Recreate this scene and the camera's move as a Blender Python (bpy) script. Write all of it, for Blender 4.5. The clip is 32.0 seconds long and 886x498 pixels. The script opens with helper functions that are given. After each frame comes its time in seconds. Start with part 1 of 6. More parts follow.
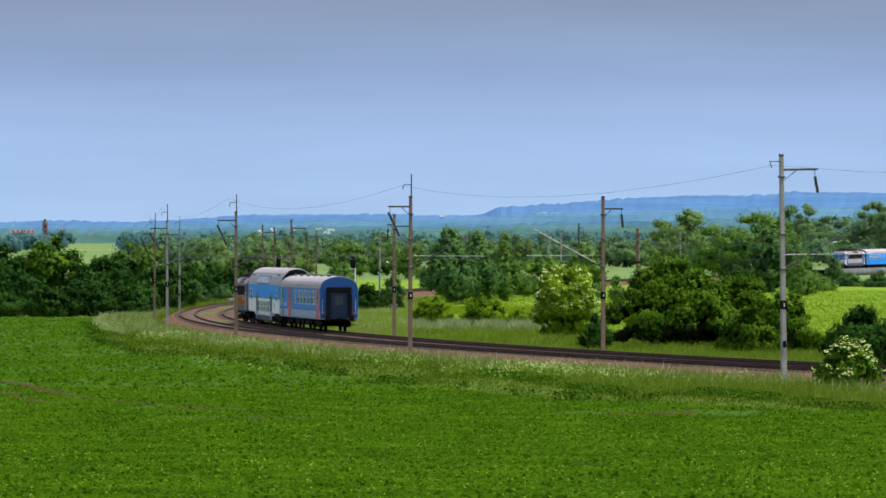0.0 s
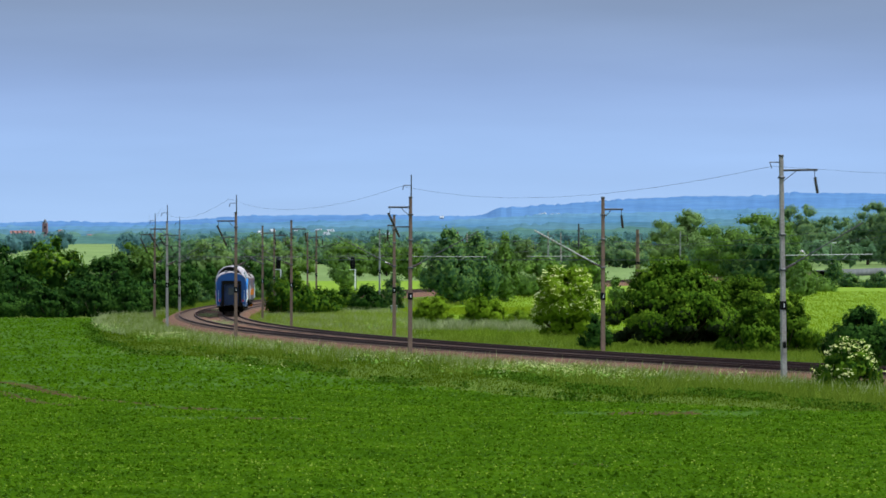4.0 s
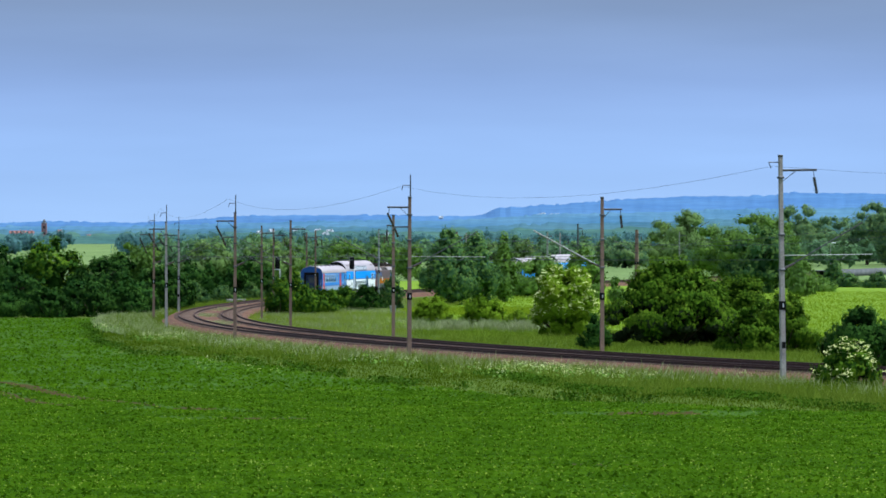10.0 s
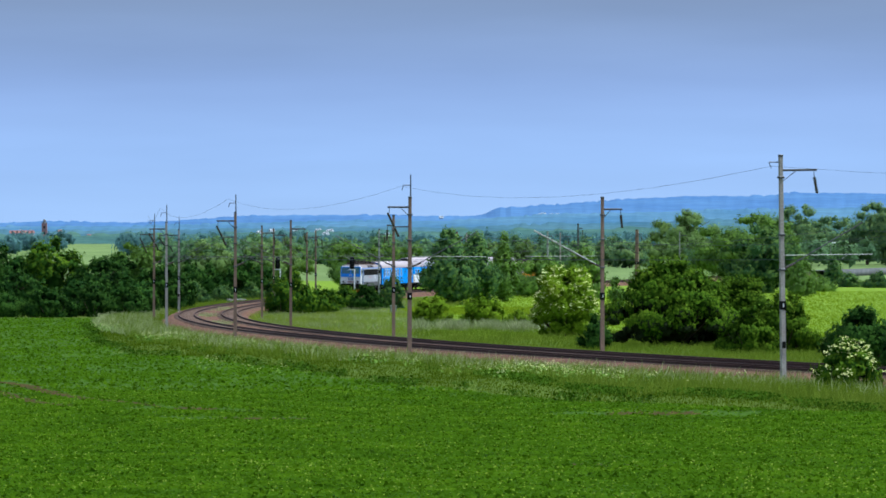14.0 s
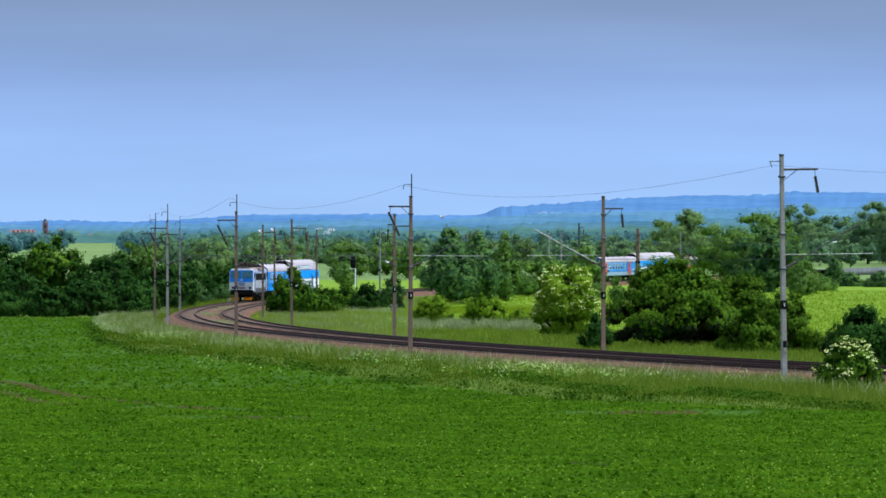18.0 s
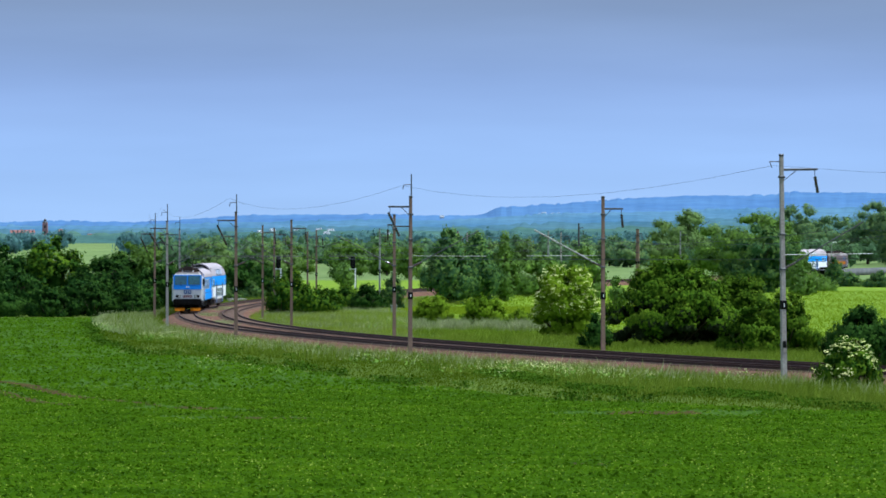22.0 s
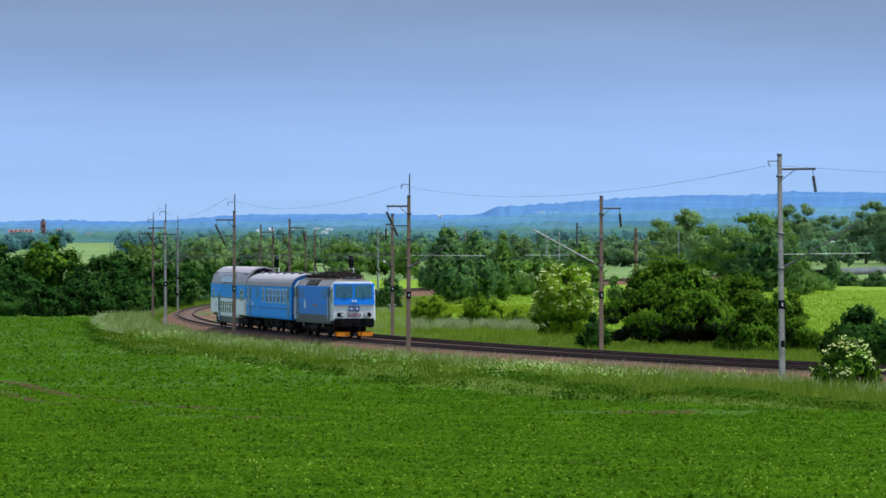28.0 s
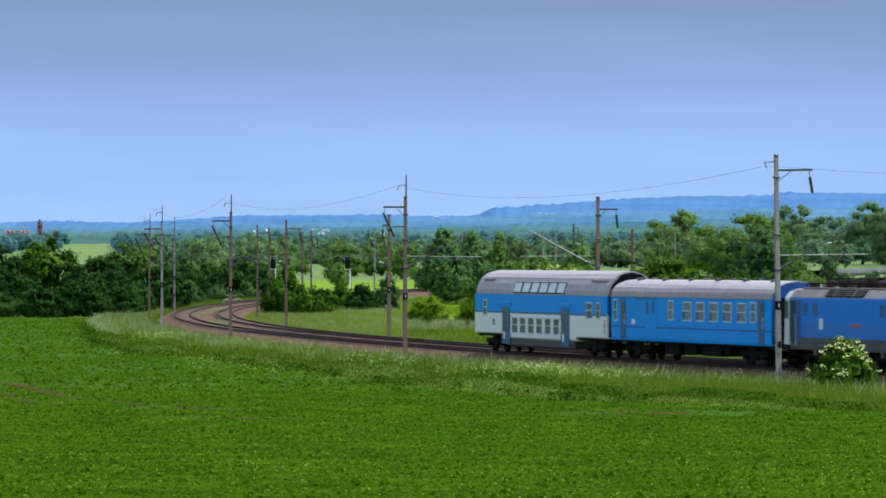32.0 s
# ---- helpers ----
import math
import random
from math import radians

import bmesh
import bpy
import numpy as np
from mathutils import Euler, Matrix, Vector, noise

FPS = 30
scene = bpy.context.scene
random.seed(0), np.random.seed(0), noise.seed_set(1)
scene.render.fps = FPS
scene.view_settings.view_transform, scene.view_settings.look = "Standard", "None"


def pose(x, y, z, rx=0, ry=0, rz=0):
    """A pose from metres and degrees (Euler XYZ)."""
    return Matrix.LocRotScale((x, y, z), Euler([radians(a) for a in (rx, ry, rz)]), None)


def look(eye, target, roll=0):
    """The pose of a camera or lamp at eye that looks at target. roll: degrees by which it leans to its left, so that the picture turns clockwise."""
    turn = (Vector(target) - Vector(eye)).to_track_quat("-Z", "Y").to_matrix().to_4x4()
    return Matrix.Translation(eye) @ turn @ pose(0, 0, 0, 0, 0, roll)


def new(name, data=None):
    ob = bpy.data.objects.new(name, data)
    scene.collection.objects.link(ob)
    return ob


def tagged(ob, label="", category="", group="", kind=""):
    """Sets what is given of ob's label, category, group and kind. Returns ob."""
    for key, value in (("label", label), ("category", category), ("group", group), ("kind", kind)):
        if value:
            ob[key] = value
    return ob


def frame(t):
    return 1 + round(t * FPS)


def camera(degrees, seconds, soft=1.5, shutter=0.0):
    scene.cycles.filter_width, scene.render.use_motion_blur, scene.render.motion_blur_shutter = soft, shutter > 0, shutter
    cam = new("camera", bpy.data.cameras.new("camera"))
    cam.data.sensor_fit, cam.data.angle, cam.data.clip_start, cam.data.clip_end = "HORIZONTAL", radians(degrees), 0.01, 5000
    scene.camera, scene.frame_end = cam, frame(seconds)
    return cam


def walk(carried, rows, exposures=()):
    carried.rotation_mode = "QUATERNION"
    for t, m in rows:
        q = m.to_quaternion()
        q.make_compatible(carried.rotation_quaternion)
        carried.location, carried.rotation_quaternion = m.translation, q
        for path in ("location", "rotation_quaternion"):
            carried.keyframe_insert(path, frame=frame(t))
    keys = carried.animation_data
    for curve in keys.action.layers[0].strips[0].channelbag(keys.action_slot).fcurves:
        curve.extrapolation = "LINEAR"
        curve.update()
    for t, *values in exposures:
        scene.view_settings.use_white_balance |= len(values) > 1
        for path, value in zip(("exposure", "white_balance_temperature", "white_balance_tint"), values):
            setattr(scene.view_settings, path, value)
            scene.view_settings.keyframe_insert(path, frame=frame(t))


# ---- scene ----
TILT, EYE = 0.346, 7.542          # degrees below level, metres above the nearer rails


# the drift of the tripod head: seconds, hundredths of a milliradian to the left and up
DRIFT = [
    (0, 1.6, -1.3), (0.5, 1.6, -0.9), (1, 1.6, -0.3), (1.5, 1.6, 0.0), (2, 1.6, 0.0), (2.5, 1.6, 0.0), (3, 1.6, -0.0),
    (3.5, 1.6, -0.1), (5.5, 0.6, -0.1), (6, 0.6, -0.0), (6.5, 0.5, 0.0), (7, 0.4, 0.0), (7.5, 0.2, 0.0), (8, 0.0, 0.0),
    (8.5, 0.0, 0.0), (9, 0.0, 0.0), (9.5, 0.0, 0.0), (10, 0.0, 0.0), (10.5, 0.0, 0.0), (11, 0.0, 0.0), (11.5, 0.0, 0.0),
    (12, 0.0, 0.0), (12.5, 0.1, 0.0), (13, 0.3, 0.0), (13.5, 0.4, -0.0), (14, 0.4, -0.2), (14.5, 0.4, -0.3), (16.5, 1.4, -1.5),
    (17, 1.5, -1.5), (17.5, 1.8, -1.5), (18, 2.0, -1.5), (18.5, 2.1, -1.5), (19, 2.3, -1.5), (19.5, 2.3, -1.6), (20, 2.3, -1.8),
    (20.5, 2.3, -2.0), (21, 2.1, -1.8), (21.5, 1.9, -1.5), (22, 1.6, -1.1), (22.5, 1.6, -0.3), (23, 1.6, 0.0), (23.5, 1.6, 0.1),
    (24, 1.6, 0.0), (24.5, 1.3, 0.0), (25, 0.7, -0.3), (25.5, 0.2, -0.8), (27.5, -1.2, -1.6), (28, -1.6, -2.0), (28.5, -2.1, -2.8),
    (29, -2.8, -3.1), (29.5, -3.7, -2.7), (30, -4.5, -1.9), (30.5, -5.4, -1.5), (31, -6.2, -1.4), (31.5, -7.0, -1.1), (32, -7.6, -0.4)]
UNIT = 0.1108e-3
cam = camera(9.93, 32.0, soft=1.65, shutter=0.3)
walk(cam, [(t, pose(0, 0, EYE, 90 - TILT + math.degrees(dy * UNIT), 0, math.degrees(dx * UNIT))) for t, dx, dy in DRIFT],
     exposures=((0.0, 0.40, 6000, 4), (1.5, 0.40, 5850, 4), (3.0, 0.40, 5760, 4), (6.0, 0.40, 5450, 4), (10.0, 0.40, 5340, 4), (26.0, 0.40, 5340, 4), (29.0, 0.40, 5480, 4), (32.0, 0.40, 5480, 4)))

# ---- light ----
SUN_ELEVATION, SUN_AZIMUTH = radians(61), radians(90)   # azimuth clockwise from the view's direction
world = bpy.data.worlds.new("sky")
scene.world = world
world.use_nodes = True
wn, wl = world.node_tree.nodes, world.node_tree.links
wn.clear()
w_out, w_bg = wn.new("ShaderNodeOutputWorld"), wn.new("ShaderNodeBackground")
w_sky = wn.new("ShaderNodeTexSky")
w_sky.sky_type, w_sky.sun_disc = "NISHITA", False
w_sky.sun_elevation, w_sky.sun_rotation = SUN_ELEVATION, SUN_AZIMUTH
w_sky.air_density, w_sky.dust_density, w_sky.ozone_density = 1.2, 2.0, 2.0
w_co, w_sep, w_map, w_ramp, w_mix = (wn.new("ShaderNodeTexCoord"), wn.new("ShaderNodeSeparateXYZ"), wn.new("ShaderNodeMapRange"),
                                     wn.new("ShaderNodeValToRGB"), wn.new("ShaderNodeMix"))
w_map.inputs["From Min"].default_value, w_map.inputs["From Max"].default_value = 0.0, 1.0
w_ramp.color_ramp.elements[0].color = (3.5, 4.6, 6.7, 1)
w_ramp.color_ramp.elements[1].color = (5.4, 5.6, 6.0, 1)
for place, colour in ((0.012, (3.15, 4.25, 6.6, 1)), (0.026, (2.2, 2.95, 5.0, 1)), (0.045, (1.5, 1.87, 3.0, 1)), (0.12, (2.1, 2.5, 3.4, 1)), (0.35, (4.6, 4.85, 5.5, 1))):
    w_ramp.color_ramp.elements.new(place).color = colour
w_cloud, w_cl2, w_soft, w_fade = wn.new("ShaderNodeTexNoise"), wn.new("ShaderNodeMapping"), wn.new("ShaderNodeMapRange"), wn.new("ShaderNodeMix")
w_cl2.inputs["Scale"].default_value = (9, 9, 70)
w_cloud.inputs["Scale"].default_value, w_cloud.inputs["Detail"].default_value = 1.0, 4
w_soft.inputs["From Min"].default_value, w_soft.inputs["From Max"].default_value = 0.3, 0.75
w_soft.inputs["To Min"].default_value, w_soft.inputs["To Max"].default_value = 0.94, 1.08
w_mix.data_type = w_fade.data_type = "RGBA"
w_fade.blend_type, w_fade.inputs[0].default_value = "MULTIPLY", 1.0
w_mix.inputs[0].default_value = 0.8
wl.new(w_co.outputs["Generated"], w_sep.inputs[0])
wl.new(w_sep.outputs["Z"], w_map.inputs["Value"])
wl.new(w_map.outputs[0], w_ramp.inputs[0])
wl.new(w_co.outputs["Generated"], w_cl2.inputs[0])
wl.new(w_cl2.outputs[0], w_cloud.inputs["Vector"])
wl.new(w_cloud.outputs[0], w_soft.inputs["Value"])
wl.new(w_sky.outputs[0], w_mix.inputs[6])
wl.new(w_ramp.outputs[0], w_mix.inputs[7])
wl.new(w_mix.outputs[2], w_fade.inputs[6])
wl.new(w_soft.outputs[0], w_fade.inputs[7])
wl.new(w_fade.outputs[2], w_bg.inputs[0])
w_bg.inputs[1].default_value = 0.11
wl.new(w_bg.outputs[0], w_out.inputs[0])
sun = new("sun", bpy.data.lights.new("sun", "SUN"))
sun.data.energy, sun.data.angle, sun.data.color = 3.9, radians(1), (1.0, 0.96, 0.86)
_d = Vector((math.sin(SUN_AZIMUTH) * math.cos(SUN_ELEVATION), math.cos(SUN_AZIMUTH) * math.cos(SUN_ELEVATION), math.sin(SUN_ELEVATION)))
sun.matrix_world = look(_d * 100, (0, 0, 0))


# ---- materials ----
def surface(name, a, b, scale=2.0, rough=0.7, metal=0.0, bump=0.2, fine=8.0, vary=0.0, coat=0.0, stain=0.25, squash=None):
    """A painted or natural surface: colours a and b blend by broad noise, fine noise grains and dirties it."""
    m = bpy.data.materials.new(name)
    m.use_nodes = True
    n, l = m.node_tree.nodes, m.node_tree.links
    bs = n["Principled BSDF"]
    co = n.new("ShaderNodeTexCoord")
    broad, grain = n.new("ShaderNodeTexNoise"), n.new("ShaderNodeTexNoise")
    broad.inputs["Scale"].default_value, broad.inputs["Detail"].default_value = scale, 5
    grain.inputs["Scale"].default_value, grain.inputs["Detail"].default_value = scale * fine, 4
    where = co.outputs["Object"]
    if squash:
        shrink = n.new("ShaderNodeMapping")
        shrink.inputs["Scale"].default_value = squash
        l.new(where, shrink.inputs[0])
        where = shrink.outputs[0]
    l.new(where, broad.inputs["Vector"])
    l.new(where, grain.inputs["Vector"])
    mr = n.new("ShaderNodeMapRange")
    mr.inputs["From Min"].default_value, mr.inputs["From Max"].default_value = 0.32, 0.68
    l.new(broad.outputs[0], mr.inputs["Value"])
    mix = n.new("ShaderNodeMix")
    mix.data_type = "RGBA"
    mix.inputs[6].default_value, mix.inputs[7].default_value = (*a, 1), (*b, 1)
    l.new(mr.outputs[0], mix.inputs[0])
    hsv = n.new("ShaderNodeHueSaturation")
    mv = n.new("ShaderNodeMapRange")
    mv.inputs["From Min"].default_value, mv.inputs["From Max"].default_value = 0.25, 0.75
    mv.inputs["To Min"].default_value, mv.inputs["To Max"].default_value = 1 - stain, 1 + stain
    l.new(grain.outputs[0], mv.inputs["Value"])
    l.new(mix.outputs[2], hsv.inputs["Color"])
    value = mv.outputs[0]
    if vary:
        info, mul, rng = n.new("ShaderNodeObjectInfo"), n.new("ShaderNodeMath"), n.new("ShaderNodeMapRange")
        rng.inputs["To Min"].default_value, rng.inputs["To Max"].default_value = 1 - vary, 1 + vary
        l.new(info.outputs["Random"], rng.inputs["Value"])
        mul.operation = "MULTIPLY"
        l.new(value, mul.inputs[0])
        l.new(rng.outputs[0], mul.inputs[1])
        value = mul.outputs[0]
    l.new(value, hsv.inputs["Value"])
    l.new(hsv.outputs[0], bs.inputs["Base Color"])
    bs.inputs["Roughness"].default_value, bs.inputs["Metallic"].default_value = rough, metal
    bs.inputs["Coat Weight"].default_value = coat
    if rough >= 0.65:
        bs.inputs["Specular IOR Level"].default_value = 0.1
    if bump:
        bp = n.new("ShaderNodeBump")
        bp.inputs["Strength"].default_value, bp.inputs["Distance"].default_value = bump, 0.05
        l.new(grain.outputs[0], bp.inputs["Height"])
        l.new(bp.outputs[0], bs.inputs["Normal"])
    return m


def leafage(name, dark, mid, light, through_light=0.22, patch=0.35, each=0.12):
    """Leaves: each one takes its own green, broad patches are fresher, and some light comes through."""
    m = bpy.data.materials.new(name)
    m.use_nodes = True
    n, l = m.node_tree.nodes, m.node_tree.links
    bs, out = n["Principled BSDF"], n["Material Output"]
    geo, info, ramp = n.new("ShaderNodeNewGeometry"), n.new("ShaderNodeObjectInfo"), n.new("ShaderNodeValToRGB")
    co, tex, add = n.new("ShaderNodeTexCoord"), n.new("ShaderNodeTexNoise"), n.new("ShaderNodeMath")
    tex.inputs["Scale"].default_value, tex.inputs["Detail"].default_value = patch, 4
    l.new(co.outputs["Object"], tex.inputs["Vector"])
    add.operation = "MULTIPLY_ADD"
    add.inputs[1].default_value = each
    l.new(geo.outputs["Random Per Island"], add.inputs[0])
    sub = n.new("ShaderNodeMapRange")
    sub.inputs["From Min"].default_value, sub.inputs["From Max"].default_value = 0.3, 0.7
    sub.inputs["To Min"].default_value, sub.inputs["To Max"].default_value = 0.04, 0.66
    l.new(tex.outputs[0], sub.inputs["Value"])
    l.new(sub.outputs[0], add.inputs[2])
    l.new(add.outputs[0], ramp.inputs[0])
    ramp.color_ramp.elements[0].color, ramp.color_ramp.elements[1].color = (*dark, 1), (*light, 1)
    ramp.color_ramp.elements.new(0.5).color = (*mid, 1)
    hsv, mv = n.new("ShaderNodeHueSaturation"), n.new("ShaderNodeMapRange")
    mv.inputs["To Min"].default_value, mv.inputs["To Max"].default_value = 0.85, 1.15
    l.new(info.outputs["Random"], mv.inputs["Value"])
    l.new(mv.outputs[0], hsv.inputs["Value"])
    l.new(ramp.outputs[0], hsv.inputs["Color"])
    l.new(hsv.outputs[0], bs.inputs["Base Color"])
    bs.inputs["Roughness"].default_value = 0.7
    bs.inputs["Specular IOR Level"].default_value = 0.02
    tr, mx = n.new("ShaderNodeBsdfTranslucent"), n.new("ShaderNodeMixShader")
    mx.inputs[0].default_value = through_light
    l.new(hsv.outputs[0], tr.inputs["Color"])
    l.new(bs.outputs[0], mx.inputs[1])
    l.new(tr.outputs[0], mx.inputs[2])
    l.new(mx.outputs[0], out.inputs["Surface"])
    return m


SOIL = surface("field_soil", (0.036, 0.082, 0.001), (0.049, 0.1, 0.002), 0.5, 0.95, bump=0.6, fine=18, stain=0.3)
EARTH = surface("bare_earth", (0.062, 0.04, 0.004), (0.044, 0.032, 0.004), 0.8, 0.95, bump=0.5, fine=10)
VERGE = surface("verge_grass", (0.066, 0.104, 0.006), (0.09, 0.13, 0.01), 0.25, 0.95, bump=0.8, fine=22, stain=0.4)
MEADOW = surface("meadow_grass", (0.135, 0.215, 0.01), (0.18, 0.26, 0.015), 0.12, 0.95, bump=0.8, fine=30, stain=0.2)
FARLAND = surface("far_fields", (0.12, 0.175, 0.05), (0.165, 0.22, 0.068), 0.01, 0.95, bump=0.4, fine=25, stain=0.3)
BALLAST = surface("ballast_stones", (0.165, 0.086, 0.056), (0.105, 0.056, 0.036), 0.7, 0.95, bump=1.0, fine=14, stain=0.45)
OILBED = surface("oil_stained_ballast", (0.135, 0.085, 0.062), (0.18, 0.118, 0.085), 0.9, 0.95, bump=1.0, fine=12, stain=0.45)
RAILSIDE = surface("rusty_rail", (0.05, 0.026, 0.021), (0.034, 0.019, 0.016), 3, 0.7, 0.1, 0.3)
RAILTOP = surface("rail_head_steel", (0.12, 0.072, 0.062), (0.085, 0.052, 0.046), 4, 0.8, 0.1, 0.05)
SLEEPER = surface("sleeper", (0.105, 0.066, 0.05), (0.145, 0.096, 0.072), 1.2, 0.9, bump=0.4)
CONCRETE = surface("pole_concrete", (0.40, 0.37, 0.35), (0.31, 0.27, 0.25), 1.4, 0.85, bump=0.3, vary=0.08)
# platform concrete darkened, the shade on its face put into the colour
DARKCONCRETE = surface("shaded_concrete", (0.15, 0.15, 0.15), (0.10, 0.10, 0.105), 0.4, 0.9, bump=0.3)
RUSTPOLE = surface("rust_brown_pole", (0.26, 0.17, 0.13), (0.19, 0.13, 0.10), 1.4, 0.85, bump=0.3, vary=0.12)
STEEL = surface("dark_steel", (0.10, 0.10, 0.11), (0.07, 0.07, 0.075), 3, 0.55, 0.6, 0.1)
ZINC = surface("galvanised_tube", (0.34, 0.35, 0.33), (0.26, 0.27, 0.25), 3, 0.55, 0.3, 0.1)
INSULATOR = surface("brown_insulator", (0.05, 0.03, 0.028), (0.035, 0.025, 0.025), 5, 0.25, 0, 0.05, coat=0.5)
BLACK = surface("black_paint", (0.006, 0.006, 0.007), (0.010, 0.010, 0.010), 3, 0.7, 0, 0.05)
WHITE = surface("white_paint", (0.9, 0.9, 0.9), (0.86, 0.86, 0.87), 0.8, 0.5, 0, 0.02, stain=0.08)
BARK = surface("bark", (0.10, 0.075, 0.05), (0.065, 0.05, 0.035), 4, 0.95, bump=0.8)
BLUE = surface("coach_blue", (0.009, 0.285, 0.93), (0.012, 0.31, 0.95), 0.5, 0.5, 0, 0.02, stain=0.07)
LOCOBLUE = surface("locomotive_blue", (0.012, 0.195, 0.76), (0.016, 0.215, 0.8), 0.5, 0.5, 0, 0.03, stain=0.12)
# darker copy of the coach blue, painting the shade on the end walls
ENDBLUE = surface("shaded_end_blue", (0.01, 0.07, 0.28), (0.013, 0.082, 0.3), 0.5, 0.5, 0, 0.03, stain=0.12)
DARKBLUE = surface("dark_blue_paint", (0.012, 0.07, 0.26), (0.015, 0.08, 0.29), 0.8, 0.35, 0, 0.02, stain=0.1)
PALEBLUE = surface("weathered_grey_blue_paint", (0.27, 0.36, 0.52), (0.33, 0.42, 0.57), 0.6, 0.45, 0, 0.03, stain=0.12)
ROOF = surface("coach_roof_grey", (0.36, 0.305, 0.335), (0.42, 0.36, 0.385), 0.4, 0.5, 0, 0.04, stain=0.14)
DIRTYROOF = surface("brown_roof_dirt", (0.20, 0.13, 0.11), (0.30, 0.23, 0.20), 0.8, 0.7, 0, 0.1)
GREYSIDE = surface("dusty_grey_side_paint", (0.34, 0.34, 0.40), (0.40, 0.40, 0.45), 0.6, 0.55, 0, 0.03, stain=0.15)
GREYBAND = surface("grey_underframe_paint", (0.06, 0.058, 0.066), (0.085, 0.08, 0.088), 0.8, 0.55, 0, 0.05, stain=0.3)
BROWN = surface("maroon_brown_paint", (0.11, 0.06, 0.075), (0.14, 0.08, 0.09), 0.6, 0.45, 0, 0.03)
ORANGE = surface("orange_paint", (0.42, 0.135, 0.001), (0.36, 0.115, 0.001), 0.8, 0.75, 0, 0.03, stain=0.2)
RED = surface("red_paint", (0.62, 0.035, 0.04), (0.55, 0.03, 0.035), 0.8, 0.4, 0, 0.03)
MAROON = surface("maroon_plate", (0.16, 0.012, 0.025), (0.13, 0.01, 0.02), 2, 0.5, 0, 0.02)
SEAMBLUE = surface("shaded_blue_paint", (0.006, 0.085, 0.40), (0.006, 0.095, 0.43), 0.6, 0.5, 0, 0.02)
LOCOROOF = surface("sooty_locomotive_roof", (0.34, 0.29, 0.29), (0.21, 0.16, 0.15), 0.7, 0.6, 0, 0.06, stain=0.2)
GEAR = surface("bogie_grime", (0.006, 0.0055, 0.005), (0.012, 0.010, 0.009), 2, 0.85, 0, 0.2)
GLASS = surface("dark_window_glass", (0.04, 0.05, 0.055), (0.075, 0.085, 0.09), 0.8, 0.25, 0, 0.0, stain=0.2)
# upper deck panes: near-white base colour under a clear coat
WHITEPANE = surface("near_white_glass", (0.78, 0.80, 0.82), (0.66, 0.69, 0.72), 0.8, 0.2, 0, 0.0, stain=0.1, coat=0.5)
CABGLASS = surface("cab_window_glass", (0.02, 0.085, 0.16), (0.036, 0.13, 0.15), 0.9, 0.1, 0, 0.0, stain=0.25, coat=0.5)
LENS = surface("lamp_lens", (0.75, 0.75, 0.72), (0.65, 0.65, 0.62), 4, 0.1, 0, 0.0, stain=0.05, coat=1.0)
FRAME = surface("window_frame_paint", (0.68, 0.74, 0.82), (0.6, 0.67, 0.76), 2, 0.5, 0, 0.02, stain=0.1)
# ridge colours hold painted haze: bluer and paler with distance
HILL = surface("haze_blue_hill", (0.058, 0.128, 0.285), (0.088, 0.175, 0.33), 0.010, 1.0, bump=0, fine=7, stain=0.16, squash=(1, 0.05, 22))
HILLBLUE = surface("haze_blue_slope", (0.05, 0.125, 0.22), (0.095, 0.185, 0.27), 0.012, 1.0, bump=0, fine=9, stain=0.2, squash=(1, 0.05, 22))
HILLMID = surface("haze_tinted_ridge", (0.038, 0.1, 0.15), (0.075, 0.15, 0.178), 0.012, 1.0, bump=0, fine=9, stain=0.24, squash=(1, 0.05, 22))
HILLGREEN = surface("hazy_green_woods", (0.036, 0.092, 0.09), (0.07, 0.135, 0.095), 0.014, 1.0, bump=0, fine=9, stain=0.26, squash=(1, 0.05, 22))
WALL = surface("pale_render", (0.62, 0.60, 0.56), (0.55, 0.53, 0.50), 0.3, 0.9)
# house render dulled towards blue-grey, haze painted into the colour
HAZEWALL = surface("haze_tinted_render", (0.46, 0.47, 0.50), (0.40, 0.42, 0.45), 0.3, 0.9)
ROOFTILE = surface("red_roof_tiles", (0.3, 0.15, 0.13), (0.25, 0.13, 0.11), 0.4, 0.9)
LEAF_DARK = leafage("dark_green_leaves", (0.01, 0.032, 0.006), (0.024, 0.064, 0.01), (0.055, 0.115, 0.015), 0.12)
LEAF_MID = leafage("green_leaves", (0.018, 0.052, 0.006), (0.048, 0.11, 0.011), (0.11, 0.195, 0.018), 0.16)
# these two lift the leaf colours to paint in middle-distance haze
LEAF_SOFT = leafage("haze_paled_dark_leaves", (0.045, 0.105, 0.045), (0.082, 0.165, 0.055), (0.15, 0.24, 0.065), 0.36)
LEAF_SOFTMID = leafage("haze_paled_green_leaves", (0.11, 0.2, 0.033), (0.18, 0.295, 0.044), (0.29, 0.4, 0.055), 0.3)
# pale leaf colour that paints highlights on the crop
LEAF_PALE = leafage("pale_glint_leaves", (0.15, 0.24, 0.01), (0.24, 0.33, 0.03), (0.42, 0.46, 0.12))
LEAF_LIGHT = leafage("yellow_green_leaves", (0.08, 0.15, 0.006), (0.17, 0.26, 0.01), (0.3, 0.38, 0.02))
# far leaves tinted blue and paled, haze put into their colour
LEAF_FAR = leafage("haze_tinted_far_leaves", (0.105, 0.19, 0.105), (0.15, 0.25, 0.108), (0.22, 0.325, 0.1), 0.35, patch=0.06)
